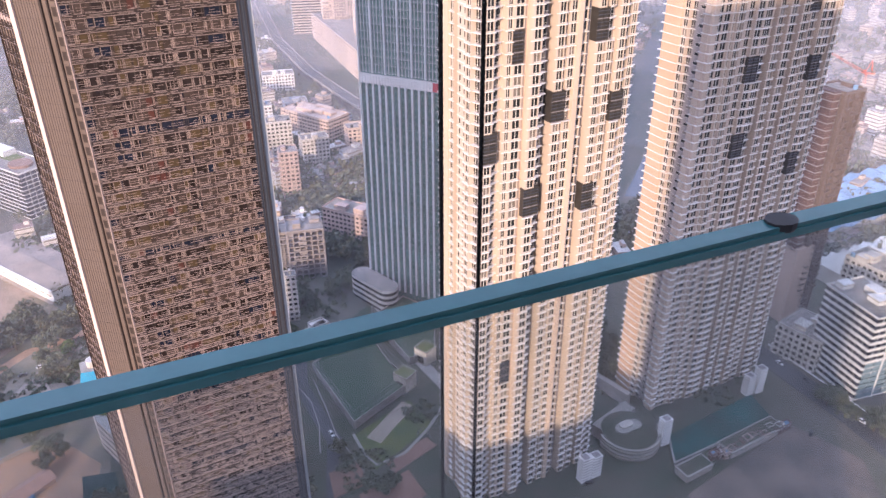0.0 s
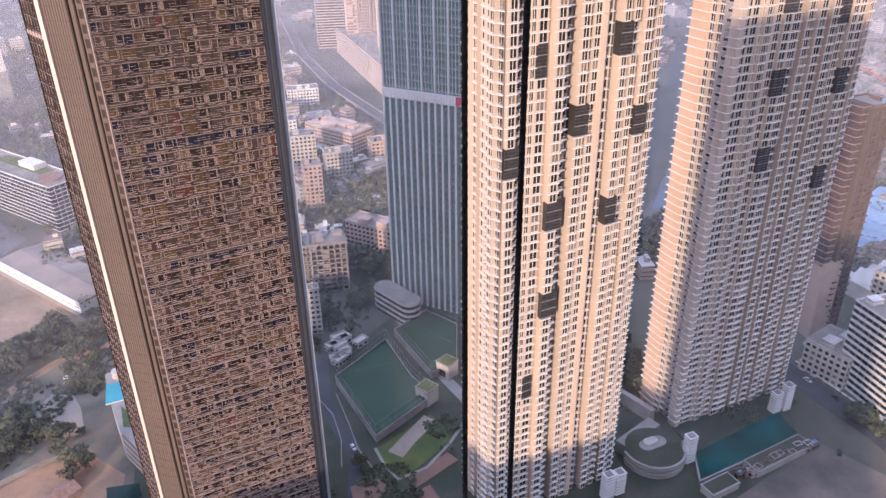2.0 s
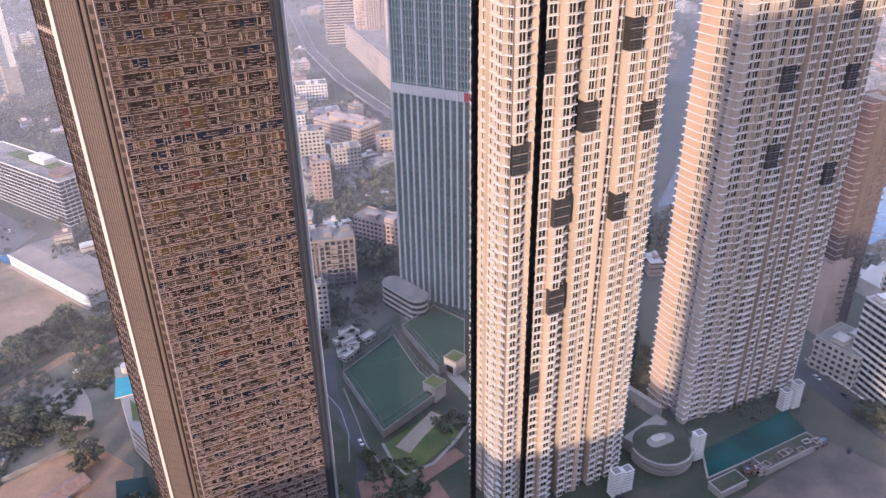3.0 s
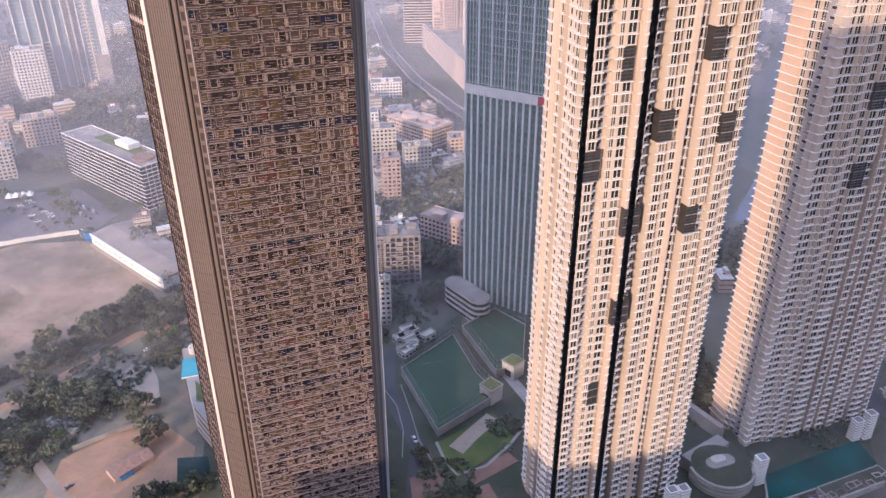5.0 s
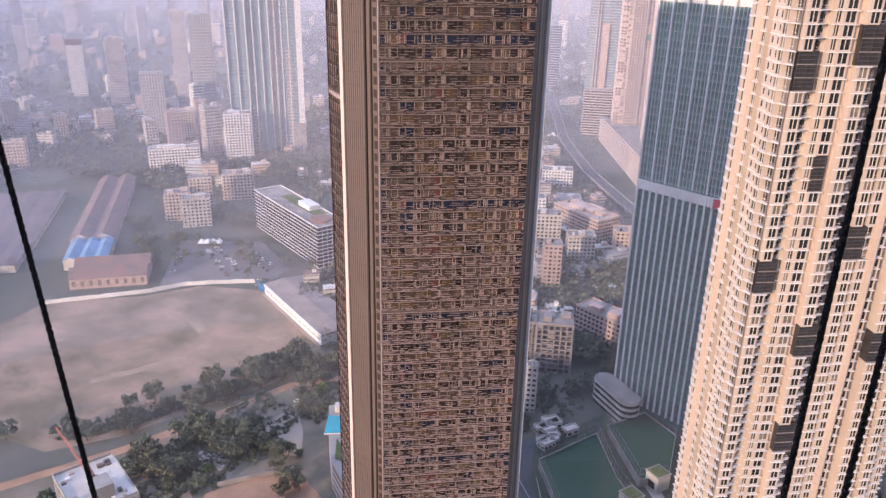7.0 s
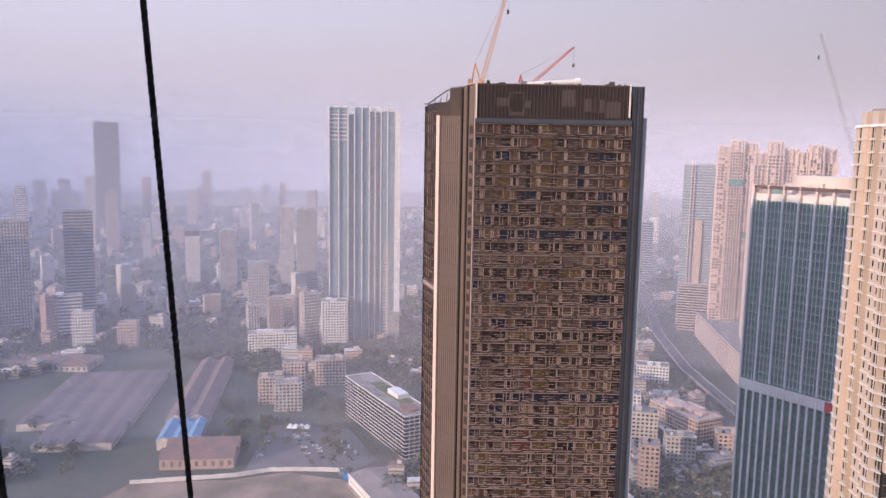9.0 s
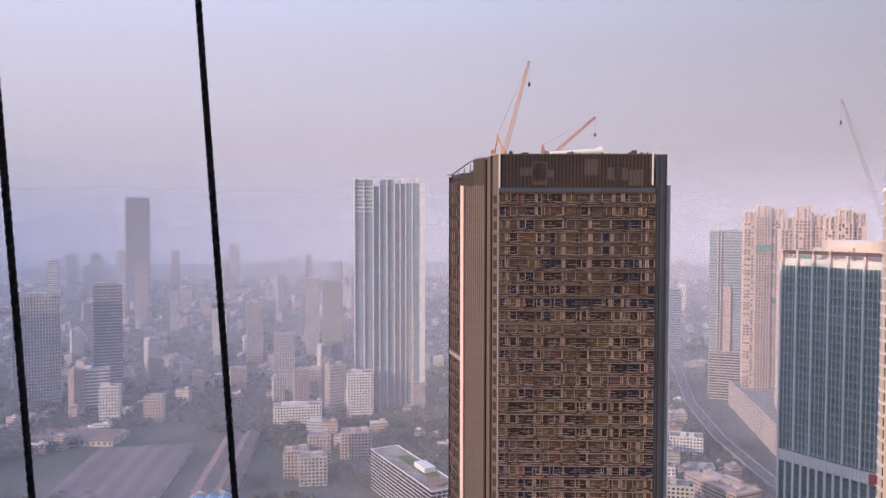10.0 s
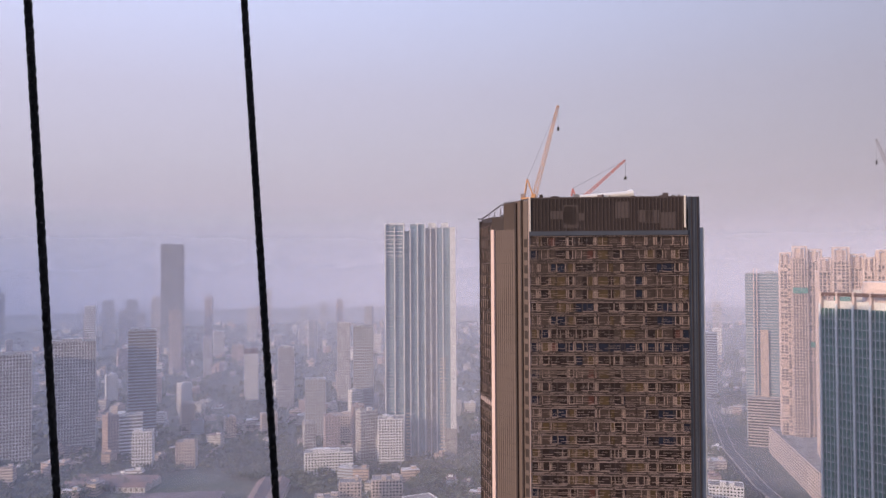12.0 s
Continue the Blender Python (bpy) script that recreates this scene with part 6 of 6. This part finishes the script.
# clumps round the yards and blocks: centre, reach, trees
for cx, cy, r, n in ((-215, 385, 16, 16), (-240, 432, 18, 14), (-370, 485, 30, 7), (-310, 455, 30, 7), (-265, 435, 15, 7), (-430, 485, 15, 7), (-410, 450, 20, 7), (-62, 388, 8, 8), (-110, 440, 16, 12), (-52, 420, 12, 10), (60, 380, 20, 14), (-448, 556, 14, 22), (-492, 500, 12, 14), (-500, 556, 20, 26), (-410, 548, 16, 20), (-380, 560, 18, 20), (-455, 461, 15, 8), (-426, 438, 14, 8), (-600, 362, 40, 13), (-520, 345, 40, 13)):
    for i in range(n):
        a, d = rw2.uniform(0, 6.283), r * math.sqrt(rw2.random())
        wood_tree(cx + d * math.cos(a), cy + d * math.sin(a), rw2.uniform(3.5, 6), rw2.uniform(7, 12), 90, 0.9)
single("far_woods", woods, "dusty green tree cover between the far houses", "trees", kind="stuff")


# ---- cars ----
def car_meshes(paint):
    b = Solid()
    b.prism([(-2.15, -0.8), (2.0, -0.8), (2.2, -0.5), (2.2, 0.5), (2.0, 0.8), (-2.15, 0.8)], 0.3, 0.85, paint)
    c = Solid()
    k = len(c.v)
    c.v += [(-1.7, -0.75, 0.85), (1.0, -0.75, 0.85), (1.0, 0.75, 0.85), (-1.7, 0.75, 0.85), (-1.2, -0.6, 1.45), (0.4, -0.6, 1.45), (0.4, 0.6, 1.45), (-1.2, 0.6, 1.45)]
    for q in ((0, 1, 5, 4), (1, 2, 6, 5), (2, 3, 7, 6), (3, 0, 4, 7)):
        c.f.append(q)
        c.m.append(c.slot(GLASS_DARK))
    c.f.append((4, 5, 6, 7))
    c.m.append(c.slot(paint))
    return b.mesh("body"), c.mesh("cabin")


wh = Solid()
wh.beam((0, -0.1, 0), (0, 0.1, 0), 0.32, RUBBER, 10)
wh = wh.mesh("wheel")
CARS = [(car_meshes(p), l) for p, l in ((CAR_WHITE, "white hatchback car parked on tarmac"), (CAR_DARK, "dark saloon car parked on tarmac"), (CRANE_GREY, "grey saloon car parked on tarmac"))]
rc = random.Random(3)


def car(x, y, a):
    (b, c), lab = CARS[rc.choice((0, 0, 1, 2))]
    t = thing("car", at(x, y, 0.16, a), lab, "car", "parked cars")
    part("body", b, t)
    part("cabin", c, t)
    for wx in (-1.3, 1.35):
        for wy in (-0.75, 0.75):
            part("wheel", wh, t, m=at(wx, wy, 0.32))


for i in range(20):
    car(-350 - i % 10 * 5.5 + rc.uniform(-2, 2), 440 + i // 10 * 12 + (i % 10) * 4.2 + rc.uniform(-1, 1), 35 + rc.uniform(-8, 8))
for i in range(14):
    car(-330 - i % 7 * 5.5 + rc.uniform(-1, 1), 462 + i // 7 * 9 + (i % 7) * 3.2, 120 + rc.uniform(-5, 5))
for x, y, a in ((-395, 430, 60), (-402, 442, 60), (-410, 455, 60), (-208, 312, 40), (-214, 305, 40), (-193, 213, 70), (150, 264, 30), (153, 266, 30), (180, 300, -65), (187, 286, -65), (193, 270, -65), (172, 314, -65), (-52, 262, -60), (-150, 860, -65), (-190, 950, -65), (-100, 755, -62), (60, 232, 20), (166, 262, 60)):
    car(x, y, a)
tent = Solid()
for i in range(4):
    tent.quad([(i * 5, -4, 2.2), (i * 5 + 5, -4, 2.2), (i * 5 + 2.5, 0, 5.5)], WHITE_PAINT)
    tent.quad([(i * 5, 4, 2.2), (i * 5, -4, 2.2), (i * 5 + 2.5, 0, 5.5)], WHITE_PAINT)
    tent.quad([(i * 5 + 5, -4, 2.2), (i * 5 + 5, 4, 2.2), (i * 5 + 2.5, 0, 5.5)], WHITE_PAINT)
    tent.quad([(i * 5 + 5, 4, 2.2), (i * 5, 4, 2.2), (i * 5 + 2.5, 0, 5.5)], WHITE_PAINT)
    tent.beam((i * 5, -4, 0), (i * 5, -4, 2.2), 0.1, STEEL)
    tent.beam((i * 5, 4, 0), (i * 5, 4, 2.2), 0.1, STEEL)
single("white_tent", tent, "white peaked tents at the parking lot edge", "tent", m=at(-415, 486, 0.1, 25))

# rubble heap in the yard
rr_ = random.Random(17)
rub = Solid()
for i in range(160):
    a, d = rr_.uniform(0, 6.283), 9 * math.sqrt(rr_.random())
    x, y, q = d * math.cos(a), d * math.sin(a) * 1.3, rr_.uniform(0.3, 1.3)
    rub.prism([(x - q, y - q * 0.6), (x + q * 0.7, y - q), (x + q, y + q * 0.5), (x - q * 0.4, y + q)], 0, q * rr_.uniform(0.5, 1.2), rr_.choice((CONCRETE, OFFWHITE, BARE)))
single("rubble_heap", rub, "heap of broken concrete and debris", "rubble", kind="stuff", m=at(-219, 248))


# ---- haze: see-through shells that pale what lies behind them ----
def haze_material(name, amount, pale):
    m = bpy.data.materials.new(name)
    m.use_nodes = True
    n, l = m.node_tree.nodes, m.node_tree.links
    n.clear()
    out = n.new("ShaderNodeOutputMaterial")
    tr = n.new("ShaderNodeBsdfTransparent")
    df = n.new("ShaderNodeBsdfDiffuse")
    # haze tone is put into the shell colour; pale brightens it
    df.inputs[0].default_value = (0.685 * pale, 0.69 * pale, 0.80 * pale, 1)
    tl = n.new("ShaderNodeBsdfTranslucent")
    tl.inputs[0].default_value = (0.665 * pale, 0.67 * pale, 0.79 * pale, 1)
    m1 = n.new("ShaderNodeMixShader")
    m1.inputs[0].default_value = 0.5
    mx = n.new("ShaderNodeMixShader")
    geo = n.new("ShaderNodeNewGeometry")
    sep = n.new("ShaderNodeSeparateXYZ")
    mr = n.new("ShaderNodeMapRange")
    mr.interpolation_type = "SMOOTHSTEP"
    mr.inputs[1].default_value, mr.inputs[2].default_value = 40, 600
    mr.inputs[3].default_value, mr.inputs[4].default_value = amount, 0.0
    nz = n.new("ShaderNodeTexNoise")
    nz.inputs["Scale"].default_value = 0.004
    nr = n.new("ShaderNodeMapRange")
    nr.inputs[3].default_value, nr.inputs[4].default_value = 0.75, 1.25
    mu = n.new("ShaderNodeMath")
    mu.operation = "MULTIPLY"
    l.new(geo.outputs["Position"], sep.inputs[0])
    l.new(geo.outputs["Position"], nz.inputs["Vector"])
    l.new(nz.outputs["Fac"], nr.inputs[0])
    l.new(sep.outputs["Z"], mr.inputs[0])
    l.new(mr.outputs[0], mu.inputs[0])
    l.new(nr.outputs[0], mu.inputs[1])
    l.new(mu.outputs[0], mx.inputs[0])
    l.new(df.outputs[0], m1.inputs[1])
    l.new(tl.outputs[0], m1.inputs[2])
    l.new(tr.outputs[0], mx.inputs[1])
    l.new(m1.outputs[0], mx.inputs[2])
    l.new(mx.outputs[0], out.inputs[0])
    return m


# curved shells stand in for haze; amount is how strongly each one veils
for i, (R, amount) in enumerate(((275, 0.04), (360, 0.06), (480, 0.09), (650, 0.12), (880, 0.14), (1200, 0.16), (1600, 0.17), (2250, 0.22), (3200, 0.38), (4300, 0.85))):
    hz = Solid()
    mt = haze_material("haze_veil", amount, 1.14 if i < 5 else 1.25)
    N = 60
    for j in range(N):
        a0, a1 = radians(-62 + j * 158 / N), radians(-62 + (j + 1) * 158 / N)
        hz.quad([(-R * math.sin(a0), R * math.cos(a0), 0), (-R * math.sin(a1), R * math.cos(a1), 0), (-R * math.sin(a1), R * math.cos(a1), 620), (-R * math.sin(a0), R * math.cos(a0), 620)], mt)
    single("haze_layer", hz, "see-through blue-grey shell standing in for haze over the city", "haze", kind="structure")
